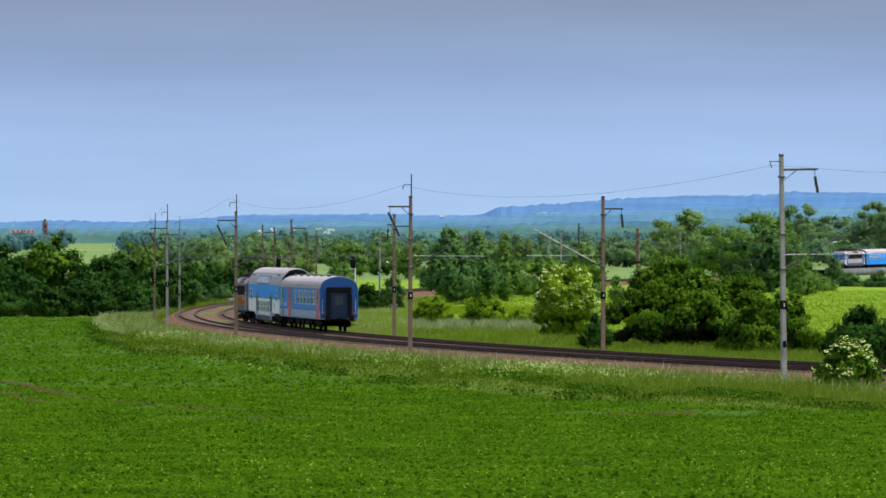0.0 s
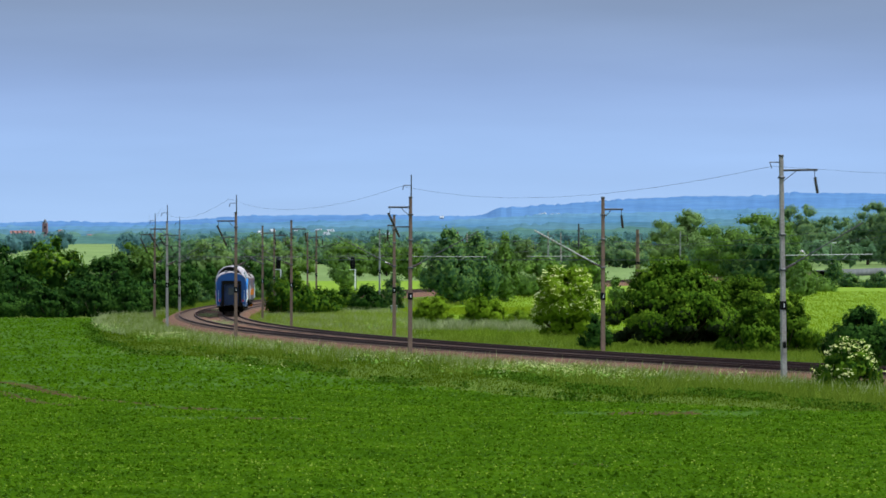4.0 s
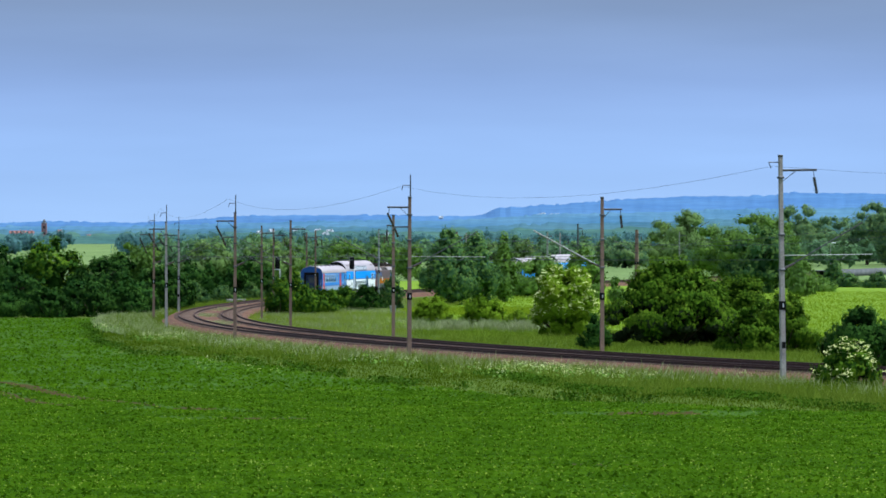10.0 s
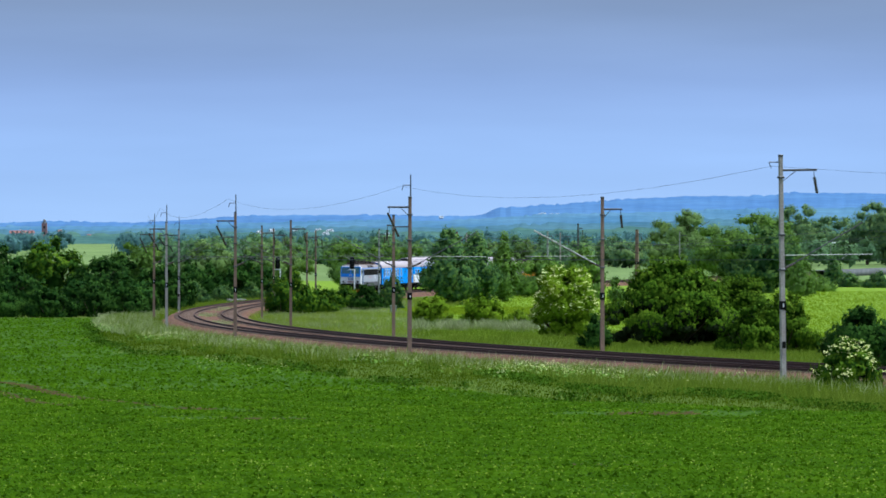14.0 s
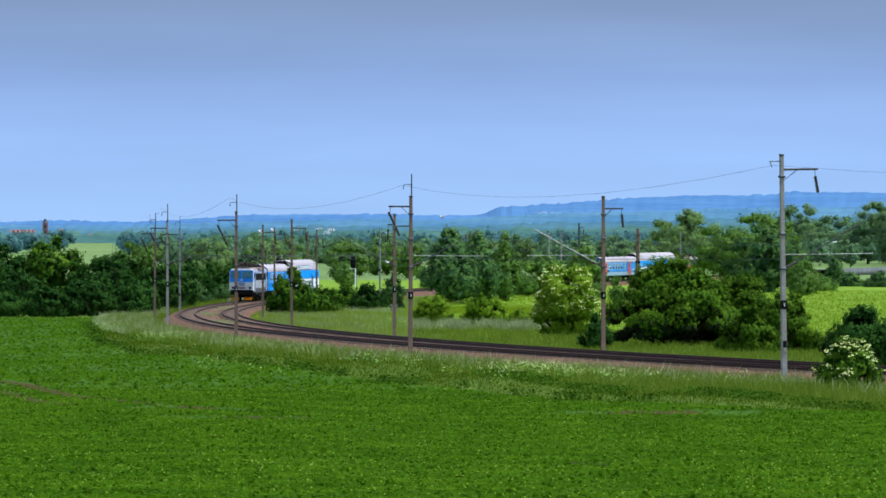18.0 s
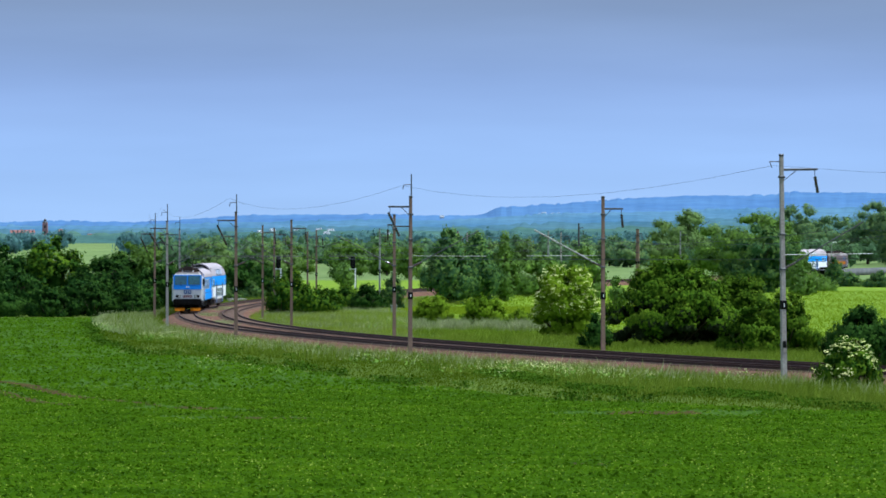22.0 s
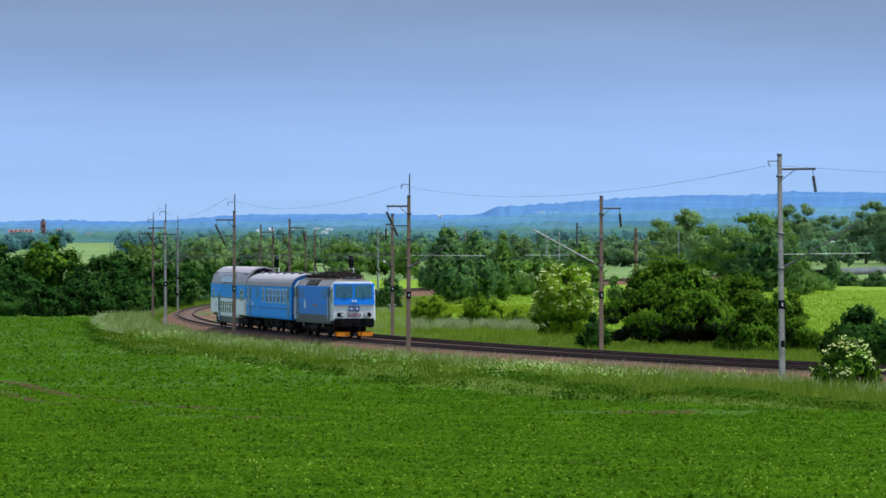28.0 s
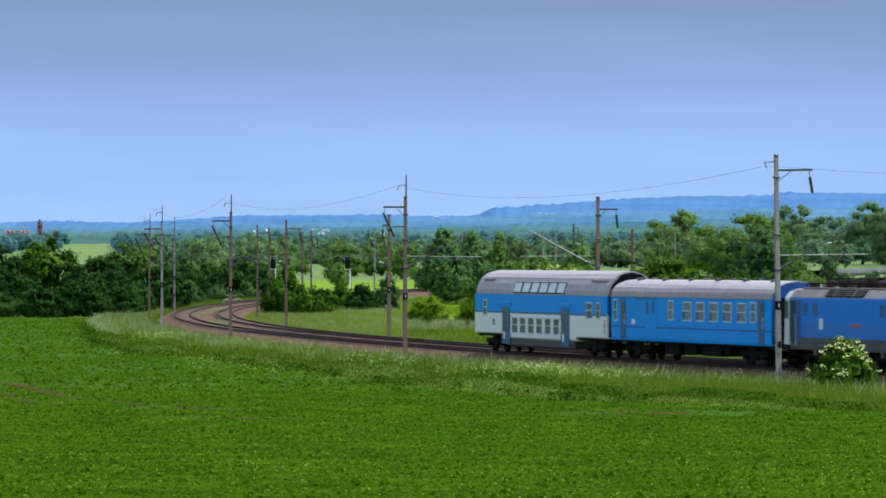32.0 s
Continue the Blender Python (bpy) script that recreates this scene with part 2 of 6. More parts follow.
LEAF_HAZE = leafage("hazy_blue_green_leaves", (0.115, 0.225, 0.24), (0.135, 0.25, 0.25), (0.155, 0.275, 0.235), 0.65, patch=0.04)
# tower brick paled towards pink, with the haze in its base colour
HAZYBRICK = surface("haze_paled_brick", (0.36, 0.20, 0.19), (0.30, 0.17, 0.17), 0.4, 0.9)
LEAF_CROP = leafage("crop_leaves", (0.03, 0.073, 0.0005), (0.056, 0.116, 0.001), (0.098, 0.172, 0.002), 0.3, 0.35, 0.16)
BLADE = leafage("tall_grass_blades", (0.095, 0.15, 0.01), (0.15, 0.203, 0.017), (0.235, 0.265, 0.045), 0.3, 0.45)
BLADE_STRIP = leafage("short_pale_grass_blades", (0.064, 0.102, 0.003), (0.086, 0.128, 0.005), (0.118, 0.155, 0.01), 0.3, 0.3)
SEED = leafage("pale_grass_seed", (0.20, 0.25, 0.08), (0.32, 0.35, 0.16), (0.46, 0.46, 0.27), 0.3, 0.6)
BLADE_FRESH = leafage("fresh_meadow_blades", (0.17, 0.25, 0.006), (0.22, 0.305, 0.009), (0.28, 0.35, 0.015), 0.3, 0.15)
PETAL = leafage("cream_white_petals", (0.56, 0.58, 0.16), (0.7, 0.72, 0.3), (0.82, 0.82, 0.5), 0.3)
LEAF_WEED = leafage("dull_weed_leaves", (0.026, 0.062, 0.002), (0.048, 0.1, 0.004), (0.08, 0.138, 0.008), 0.2)
LEAF_ELDER = leafage("bright_elder_leaves", (0.06, 0.125, 0.004), (0.18, 0.28, 0.01), (0.36, 0.44, 0.03), 0.2, 0.5)
GREYBLUE = surface("dusty_grey_blue_paint", (0.022, 0.185, 0.66), (0.034, 0.2, 0.68), 0.5, 0.5, 0, 0.03, stain=0.15)
PALEGLASS = surface("pale_window_blind", (0.15, 0.18, 0.23), (0.22, 0.25, 0.3), 0.8, 0.5, 0, 0.0, stain=0.12)
ROOFTOP = surface("dusty_roof_crown", (0.37, 0.305, 0.325), (0.43, 0.36, 0.375), 0.4, 0.6, 0, 0.04, stain=0.14)
DUSTYWHITE = surface("dusty_white_paint", (0.7, 0.7, 0.72), (0.64, 0.64, 0.66), 0.8, 0.5, 0, 0.02, stain=0.1)
LEAF_BUSH = leafage("sunlit_bush_leaves", (0.018, 0.048, 0.003), (0.048, 0.1, 0.005), (0.115, 0.183, 0.012), 0.10, 0.55)
NAVY = surface("navy_end_door", (0.005, 0.02, 0.07), (0.007, 0.025, 0.08), 0.8, 0.6, 0, 0.02)
# yellow-green leaves paled with painted haze for trees far off
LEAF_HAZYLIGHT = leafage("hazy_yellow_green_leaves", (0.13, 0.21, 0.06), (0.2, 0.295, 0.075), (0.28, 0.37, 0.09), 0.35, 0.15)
ROOFGEAR = surface("sooty_brown_roof_gear", (0.03, 0.021, 0.018), (0.055, 0.04, 0.034), 2.5, 0.8, 0, 0.2, stain=0.4)
BLADE_YELLOW = leafage("yellow_green_crop_blades", (0.19, 0.26, 0.008), (0.25, 0.32, 0.012), (0.31, 0.37, 0.02), 0.42, 0.25)
BLADE_PALE = leafage("pale_rough_grass_blades", (0.17, 0.225, 0.02), (0.24, 0.3, 0.036), (0.35, 0.38, 0.09), 0.42, 0.3)
# near-black green that paints shade inside the large bushes
INSIDE_SHADE = surface("shaded_crown_inside", (0.013, 0.022, 0.006), (0.020, 0.030, 0.009), 1.5, 0.95, bump=0)
# tip leaves coloured brighter than the rest, painting light on the outer shoots
TIP_BUSH = leafage("brightened_bush_tips", (0.048, 0.1, 0.005), (0.096, 0.165, 0.008), (0.205, 0.28, 0.02), 0.2, 0.55)
TIP_DARK = leafage("brightened_dark_tips", (0.024, 0.062, 0.009), (0.046, 0.1, 0.013), (0.09, 0.165, 0.02), 0.2)
# the next two tip colours carry the painted haze as well
TIP_SOFT = leafage("brightened_soft_tips", (0.085, 0.155, 0.04), (0.14, 0.225, 0.05), (0.22, 0.31, 0.065), 0.3)
TIP_FAR = leafage("brightened_far_tips", (0.16, 0.24, 0.085), (0.21, 0.30, 0.09), (0.29, 0.38, 0.095), 0.35, patch=0.06)
DULLBLUE = surface("dull_coach_blue", (0.022, 0.21, 0.66), (0.035, 0.235, 0.69), 0.5, 0.5, 0, 0.02, stain=0.12)


# ---- building aids ----
class Shape:
    """A mesh in the making: boxes, tubes and extrusions gathered into one part."""

    def __init__(self):
        self.v, self.f = [], []

    def add(self, verts, faces):
        k = len(self.v)
        self.v.extend(verts)
        self.f.extend([tuple(i + k for i in f) for f in faces])
        return self

    def box(self, x0, x1, y0, y1, z0, z1, c=0.0):
        if c <= 0:
            v = [(x, y, z) for x in (x0, x1) for y in (y0, y1) for z in (z0, z1)]
            return self.add(v, [(0, 1, 3, 2), (4, 6, 7, 5), (0, 4, 5, 1), (2, 3, 7, 6), (0, 2, 6, 4), (1, 5, 7, 3)])
        poly = [(y0 + c, z0), (y1 - c, z0), (y1, z0 + c), (y1, z1 - c), (y1 - c, z1), (y0 + c, z1), (y0, z1 - c), (y0, z0 + c)]
        return self.prism(poly, [(x0, 1 - c / max(0.01, y1 - y0)), (x0 + c, 1), (x1 - c, 1), (x1, 1 - c / max(0.01, y1 - y0))])

    def prism(self, poly, stations):
        """Extrudes a polygon in y and z along x; stations: (x, scale about the polygon's middle)."""
        n = len(poly)
        cy, cz = sum(p[0] for p in poly) / n, sum(p[1] for p in poly) / n
        v = [(x, cy + (y - cy) * s, cz + (z - cz) * s) for x, s in stations for y, z in poly]
        f = []
        for i in range(len(stations) - 1):
            for j in range(n):
                k = (j + 1) % n
                f.append((i * n + j, i * n + k, (i + 1) * n + k, (i + 1) * n + j))
        f.append(tuple(range(n))[::-1])
        f.append(tuple(range((len(stations) - 1) * n, len(stations) * n)))
        return self.add(v, f)

    def tube(self, p, q, r0, r1=None, n=8):
        r1 = r0 if r1 is None else r1
        p, q = Vector(p), Vector(q)
        d = (q - p).normalized()
        a = d.orthogonal().normalized()
        b = d.cross(a)
        v = []
        for c, r in ((p, r0), (q, r1)):
            v += [tuple(c + (a * math.cos(i * math.tau / n) + b * math.sin(i * math.tau / n)) * r) for i in range(n)]
        f = [(i, (i + 1) % n, n + (i + 1) % n, n + i) for i in range(n)] + [tuple(range(n))[::-1], tuple(range(n, 2 * n))]
        return self.add(v, f)

    def lathe(self, p, rings, n=10):
        """Rings of (height, radius) about the upright line through p."""
        v = [(p[0] + r * math.cos(i * math.tau / n), p[1] + r * math.sin(i * math.tau / n), p[2] + h) for h, r in rings for i in range(n)]
        f = [(j * n + i, j * n + (i + 1) % n, (j + 1) * n + (i + 1) % n, (j + 1) * n + i) for j in range(len(rings) - 1) for i in range(n)]
        f += [tuple(range(n))[::-1], tuple(range((len(rings) - 1) * n, len(rings) * n))]
        return self.add(v, f)

    def mesh(self, name, material):
        me = bpy.data.meshes.new(name)
        me.from_pydata(self.v, [], self.f)
        me.materials.append(material)
        bm = bmesh.new()
        bm.from_mesh(me)
        bmesh.ops.recalc_face_normals(bm, faces=bm.faces)
        bm.to_mesh(me)
        bm.free()
        me.update()
        return me


def part(name, shape, material, parent, label="", at=None):
    ob = new(name, shape if isinstance(shape, bpy.types.Mesh) else shape.mesh(name, material))
    ob.parent = parent
    if at is not None:
        ob.matrix_basis = at
    return tagged(ob, label)


def thing(name, label, category, group="", kind="", at=None, data=None):
    ob = new(name, data)
    if at is not None:
        ob.matrix_basis = at
    return tagged(ob, label, category, group, kind)


def sheet(name, verts, faces, material):
    """A mesh from numpy arrays of corners and of equal-sided faces."""
    me = bpy.data.meshes.new(name)
    n, k = faces.shape
    me.vertices.add(len(verts))
    me.vertices.foreach_set("co", np.ascontiguousarray(verts, dtype=np.float32).ravel())
    me.loops.add(n * k)
    me.loops.foreach_set("vertex_index", np.ascontiguousarray(faces, dtype=np.int32).ravel())
    me.polygons.add(n)
    me.polygons.foreach_set("loop_start", np.arange(0, n * k, k, dtype=np.int32))
    me.materials.append(material)
    me.update(calc_edges=True)
    return me


# ---- the line: a double track in one long curve ----
STEP = 4.0
S = np.arange(-150, 1400, STEP)
KNOT_S = [-150, 0, 120, 240, 360, 480, 600, 720, 850, 1000, 1200, 1400]
KNOT_K = [1.922, 1.477, 0.970, 0.983, 0.921, 0.875, 0.623, 0.278, -0.026, -0.250, -0.428, -0.584]   # bend, thousandths per metre
RISE_S = [-150, 0, 150, 300, 450, 600, 800, 1000, 1400]
RISE_Z = [1.20, 0.0, -1.188, -2.25, -2.98, -3.38, -3.45, -3.45, -3.40]
_h = np.cumsum(np.interp(S, KNOT_S, KNOT_K) / 1000) * STEP
_o = int(148 / STEP)
HEAD = _h - _h[_o] - 0.3091
_x, _y = (np.cumsum(np.sin(HEAD)) - np.sin(HEAD)) * STEP, (np.cumsum(np.cos(HEAD)) - np.cos(HEAD)) * STEP
LX, LY = _x - _x[_o] + 15.27, _y - _y[_o] + 262.56
LZ = np.interp(S, RISE_S, RISE_Z)
LZ = np.convolve(np.pad(LZ, 7, mode="edge"), np.ones(15) / 15, mode="valid")
APART = 4.2     # between the centres of the two tracks


def line(s, off=0.0, up=0.0):
    """The place at s metres along the outer track, off metres towards the inner side, up metres above the rails."""
    a = np.interp(s, S, HEAD)
    return np.array([np.interp(s, S, LX) + off * np.cos(a), np.interp(s, S, LY) - off * np.sin(a), np.interp(s, S, LZ) + up])


def offset(x, y):
    """How far a place lies to the inner side of the outer track."""
    return (x - np.interp(y, LY, LX)) * np.cos(np.interp(y, LY, HEAD))


def along(y):
    return np.interp(y, LY, S)


def ground_z(x, y):
    x, y = np.asarray(x, float), np.asarray(y, float)
    slope = 5.9 - 0.0495 * y + 9.5e-5 * y * y
    flat = np.interp(y, LY, LZ) - 0.75
    t = np.clip((y - 225) / 50, 0, 1)
    z = np.where(y < 225, np.where(y < 0, 5.9 - 0.0495 * y, slope), slope * (1 - t * t * (3 - 2 * t)) + flat * t * t * (3 - 2 * t))
    z = np.where(y > 275, flat, z)
    near = np.clip((np.abs(offset(x, y) - 2.1) - 5) / 6, 0, 1)
    return z + near * (0.10 * np.sin(x * 0.23 + y * 0.05) + 0.08 * np.sin(y * 0.11 - x * 0.31)) * np.clip((y - 120) / 80, 0, 1) * np.clip((520 - y) / 150, 0.12, 1)


def field_edge(y):
    """How far the crop stops short of the outer track."""
    return np.interp(y, [0, 190, 200, 205, 212, 222, 235, 250, 270, 300, 335, 357, 424, 470, 520], [4, 14, 19, 21.5, 23, 22.4, 22, 20.7, 17.8, 14.5, 15.8, 14.8, 10.2, 9.3, 9]) + 0.3 * np.sin(y * 0.21) + 0.2 * np.sin(y * 0.55)


def grass_foot(y):
    """How far the tall grass reaches out from the outer track."""
    return np.interp(y, [190, 204, 222, 228, 240, 263, 284, 303, 317, 376, 420], [17, 19, 17, 18, 16.6, 12.6, 9.7, 9.5, 11.2, 10.2, 8])


def spot(bearing, y):
    """A place on the ground by its bearing from the camera in milliradians and its distance."""
    x = bearing * 0.001 * y
    return x, y, float(ground_z(x, y))


# ---- ground ----
def build_ground():
    xs = np.unique(np.concatenate([np.linspace(-3200, -400, 12), np.linspace(-400, -90, 16), np.arange(-90, 110, 2.0), np.linspace(110, 420, 16), np.linspace(420, 3200, 12)]))
    ys = np.unique(np.concatenate([np.linspace(-400, 60, 10), np.arange(60, 640, 3.0), np.arange(640, 1300, 12.0), np.linspace(1300, 4950, 30)]))
    gx, gy = np.meshgrid(xs, ys)
    gz = ground_z(gx, gy)
    v = np.stack([gx, gy, gz], -1).reshape(-1, 3)
    w, h = len(xs), len(ys)
    i = (np.arange(h - 1)[:, None] * w + np.arange(w - 1)[None, :]).ravel()
    f = np.stack([i, i + 1, i + w + 1, i + w], 1)
    me = sheet("ground", v, f, SOIL)
    for m in (VERGE, MEADOW, FARLAND):
        me.materials.append(m)
    c = v[f].mean(1)
    o = offset(c[:, 0], c[:, 1])
    idx = np.ones(len(f), dtype=np.int32)
    idx[(o < -field_edge(c[:, 1])) & (c[:, 1] < 525)] = 0
    idx[(o > 16) & (c[:, 1] > 400)] = 2
    idx[(c[:, 1] > 780)] = 2
    idx[(c[:, 1] > 950) | (np.abs(c[:, 0]) > 300)] = 3
    me.polygons.foreach_set("material_index", idx)
    me.polygons.foreach_set("use_smooth", np.ones(len(f), dtype=bool))
    return thing("ground", "green crop field, grass verge and meadows to the horizon", "ground", kind="structure", data=me)


build_ground()


def ribbon(profile, s0, s1, step, off, closed=True):
    """Sweeps a profile of (across, up) along the line."""
    ss = np.arange(s0, s1, step)
    n = len(profile)
    v = np.array([line(s, off + a, b) for s in ss for a, b in profile])
    i = (np.arange(len(ss) - 1)[:, None] * n + np.arange(n if closed else n - 1)[None, :])
    j = np.arange(len(ss) - 1)[:, None] * n + (np.arange(n if closed else n - 1)[None, :] + 1) % n
    return v, np.stack([i, j, j + n, i + n], -1).reshape(-1, 4)


def build_track():
    v, f = ribbon([(-3.6, -0.95), (-2.5, -0.74), (-1.65, -0.22), (1.75, -0.20), (2.1, -0.30), (2.45, -0.20), (5.7, -0.22), (6.2, -0.66), (6.8, -0.95)], -150, 1300, 3.0, 0, False)
    v[:, 2] += 0.05 * np.sin(np.arange(len(v)) * 12.9898) * np.sin(np.arange(len(v)) * 7.233)
    bed = thing("ballast_bed", "brownish pink crushed stone ballast under a double track", "ballast", kind="structure", data=sheet("ballast_bed", v, f, BALLAST))
    for off, words in ((0.0, "outer railway track with dark rusty rails on a long curve"), (APART, "inner railway track with dark rusty rails on a long curve")):
        track = thing("railway_track", words, "railway track", "parallel tracks", "structure")
        for side in (-0.7525, 0.7525):
            v, f = ribbon([(-0.075, -0.172), (0.075, -0.172), (0.03, -0.14), (0.022, -0.05), (0.036, -0.03), (0.036, -0.004), (-0.036, -0.004), (-0.036, -0.03), (-0.022, -0.05), (-0.03, -0.14)], -148, 1200, 4.0, off + side)
            part("rail", sheet("rail", v, f, RAILSIDE), None, track)
            v, f = ribbon([(-0.034, -0.004), (0.034, -0.004), (0.028, 0.0), (-0.028, 0.0)], -148, 1200, 4.0, off + side)
            part("rail_head", sheet("rail_head", v, f, RAILTOP), None, track, "bright worn rail head")
        v, f = ribbon([(-1.15, -0.21), (-1.0, -0.168), (1.0, -0.168), (1.15, -0.21)], -148, 1200, 4.0, off, False)
        part("stained_bed", sheet("stained_bed", v, f, OILBED), None, track, "oil stained dark ballast between the rails")
        ss = np.arange(-100, 700, 0.62)
        vs = []
        for s in ss:
            a = np.interp(s, S, HEAD)
            c = line(s, off, -0.150)
            for across, go, up in ((-1.25, -.13, -.17), (1.25, -.13, -.17), (1.25, .13, -.17), (-1.25, .13, -.17), (-1.22, -.1, 0), (1.22, -.1, 0), (1.22, .1, 0), (-1.22, .1, 0)):
                vs.append((c[0] + across * math.cos(a) + go * math.sin(a), c[1] - across * math.sin(a) + go * math.cos(a), c[2] + up))
        base = np.arange(len(ss))[:, None, None] * 8
        f = (base + np.array([(4, 5, 6, 7), (0, 1, 5, 4), (1, 2, 6, 5), (2, 3, 7, 6), (3, 0, 4, 7)])[None]).reshape(-1, 4)
        tagged(part("sleepers", sheet("sleepers", np.array(vs), f, SLEEPER), None, track), kind="stuff")


build_track()


def build_platform():
    pl = thing("station_platform", "low grey concrete station platform beside the far track", "platform")
    v, f = ribbon([(1.7, -0.9), (1.7, 0.42), (1.62, 0.44), (1.62, 0.56), (4.6, 0.56), (4.6, -0.9)], 765, 900, 6.0, APART)
    part("platform_wall", sheet("platform_wall", v, f, DARKCONCRETE), None, pl)
    v, f = ribbon([(1.55, 0.564), (1.95, 0.564), (1.95, 0.60), (1.55, 0.60)], 765, 900, 6.0, APART)
    part("edge_slab", sheet("edge_slab", v, f, DARKCONCRETE), None, pl, "pale platform edge slabs")


build_platform()


# ---- hills and the far country ----
RIDGES = []


def ridge_form(h):
    return np.interp(h, [0, .25, .5, .75, 1.0], [0, .3, .62, .86, 1.0])


def build_ridge(name, label, y, rows, material, base, depth, crown, seed):
    """A slope that climbs away from the camera to a skyline of treetops; rows: bearing and skyline; crown: the trees' width and height."""
    rng = np.random.RandomState(seed)
    b = np.concatenate([np.linspace(-185, -96, 120), np.linspace(-95, 95, 1500), np.linspace(96, 185, 120)])
    top = np.interp(b, [r[0] for r in rows], [r[1] for r in rows])
    top = top + 0.05 * np.sin(b * 0.9 + seed) + 0.04 * np.sin(b * 2.3 + 2 * seed)
    RIDGES.append((y, depth, base, rows))

    def canopy(thick):
        """Overlapping round treetops, in metres, on a thinner or thicker wood."""
        out = np.zeros_like(b)
        for i in range(int(370 * y * 0.001 / crown[0] * thick)):
            c, r = rng.uniform(-185, 185), crown[0] * rng.uniform(0.35, 1.0) / y * 1000
            i0, i1 = np.searchsorted(b, (c - r, c + r))
            q = 1 - ((b[i0:i1] - c) / r) ** 2
            out[i0:i1] = np.maximum(out[i0:i1], crown[1] * rng.uniform(0.35, 1.0) * np.sqrt(np.maximum(0, q)))
        return out
    z = EYE + top * 0.001 * y
    v, n, k = [], len(b), 15
    for j in range(k):
        t = j / (k - 1)
        yy = y - depth * (1 - t)
        wood = np.clip(0.5 + 1.2 * np.sin(b * 0.11 + j * 1.7 + seed) + 0.8 * np.sin(b * 0.31 - j * 2.3), 0.0, 1) if j < k - 1 else np.clip(0.55 + 0.6 * np.sin(b * 0.17 + seed) + 0.5 * np.sin(b * 0.41), 0.12, 1)
        trees = canopy(1.3) * wood * (1.0 if j == k - 1 else 0.3)
        v.append(np.stack([b * 0.001 * yy, np.full_like(b, yy) - trees * 0.5, base + (z - base) * ridge_form(t) + trees], 1))
    v.append(v[-1] + np.array([0, depth * .15, -12]))
    i = (np.arange(k)[:, None] * n + np.arange(n - 1)[None, :]).ravel()
    me = sheet(name, np.concatenate(v), np.stack([i, i + 1, i + n + 1, i + n], 1), material)
    me.polygons.foreach_set("use_smooth", np.ones(len(me.polygons), dtype=bool))
    thing(name, label, "hills", kind="structure", data=me)


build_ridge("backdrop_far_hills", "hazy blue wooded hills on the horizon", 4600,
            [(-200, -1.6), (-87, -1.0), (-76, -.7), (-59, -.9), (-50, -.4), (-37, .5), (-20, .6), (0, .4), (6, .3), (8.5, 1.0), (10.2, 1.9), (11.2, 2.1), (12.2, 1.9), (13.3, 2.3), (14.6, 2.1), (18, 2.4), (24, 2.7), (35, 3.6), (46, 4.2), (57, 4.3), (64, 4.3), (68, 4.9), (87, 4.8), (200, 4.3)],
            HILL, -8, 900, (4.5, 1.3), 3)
build_ridge("backdrop_middle_hills", "haze blue wooded slope below the far hills", 3900,
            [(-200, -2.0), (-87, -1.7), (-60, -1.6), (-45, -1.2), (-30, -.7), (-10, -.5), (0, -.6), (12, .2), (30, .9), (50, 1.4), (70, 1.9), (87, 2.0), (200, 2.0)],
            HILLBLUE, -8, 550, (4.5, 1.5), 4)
build_ridge("backdrop_near_ridge", "haze tinted wooded ridge below the hills", 3200,
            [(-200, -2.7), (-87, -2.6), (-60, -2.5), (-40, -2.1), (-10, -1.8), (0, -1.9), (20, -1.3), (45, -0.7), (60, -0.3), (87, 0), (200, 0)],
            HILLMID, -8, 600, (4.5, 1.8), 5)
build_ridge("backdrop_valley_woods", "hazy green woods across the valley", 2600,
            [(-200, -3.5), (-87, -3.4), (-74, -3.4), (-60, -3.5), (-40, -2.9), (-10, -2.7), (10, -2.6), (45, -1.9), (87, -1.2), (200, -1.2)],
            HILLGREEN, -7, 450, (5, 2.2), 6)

# ---- leaves ----
def leaf_cards(centre, normal, size, rng, long=1.5, axis=None):
    """One bent leaf or leaf clump, a kite of four corners, at each place; axis: the way in which the leaves point."""
    n = len(centre)
    normal = normal / np.maximum(1e-6, np.linalg.norm(normal, axis=1, keepdims=True))
    a = np.cross(normal, rng.normal(size=(n, 3))) if axis is None else axis - normal * (axis * normal).sum(1, keepdims=True)
    a /= np.maximum(1e-6, np.linalg.norm(a, axis=1, keepdims=True))
    b = np.cross(normal, a)
    s = (size * rng.uniform(0.6, 1.4, n))[:, None]
    k = rng.uniform(0.35, 0.65, n)[:, None]
    v = np.stack([centre - a * s * 0.5 * long, centre + b * s * k - normal * s * 0.12, centre + a * s * 0.5 * long, centre - b * s * k - normal * s * 0.12], 1)
    return v.reshape(-1, 3), np.arange(4 * n).reshape(n, 4)


def unit(v):
    return v / np.maximum(1e-6, np.linalg.norm(v, axis=-1, keepdims=True))


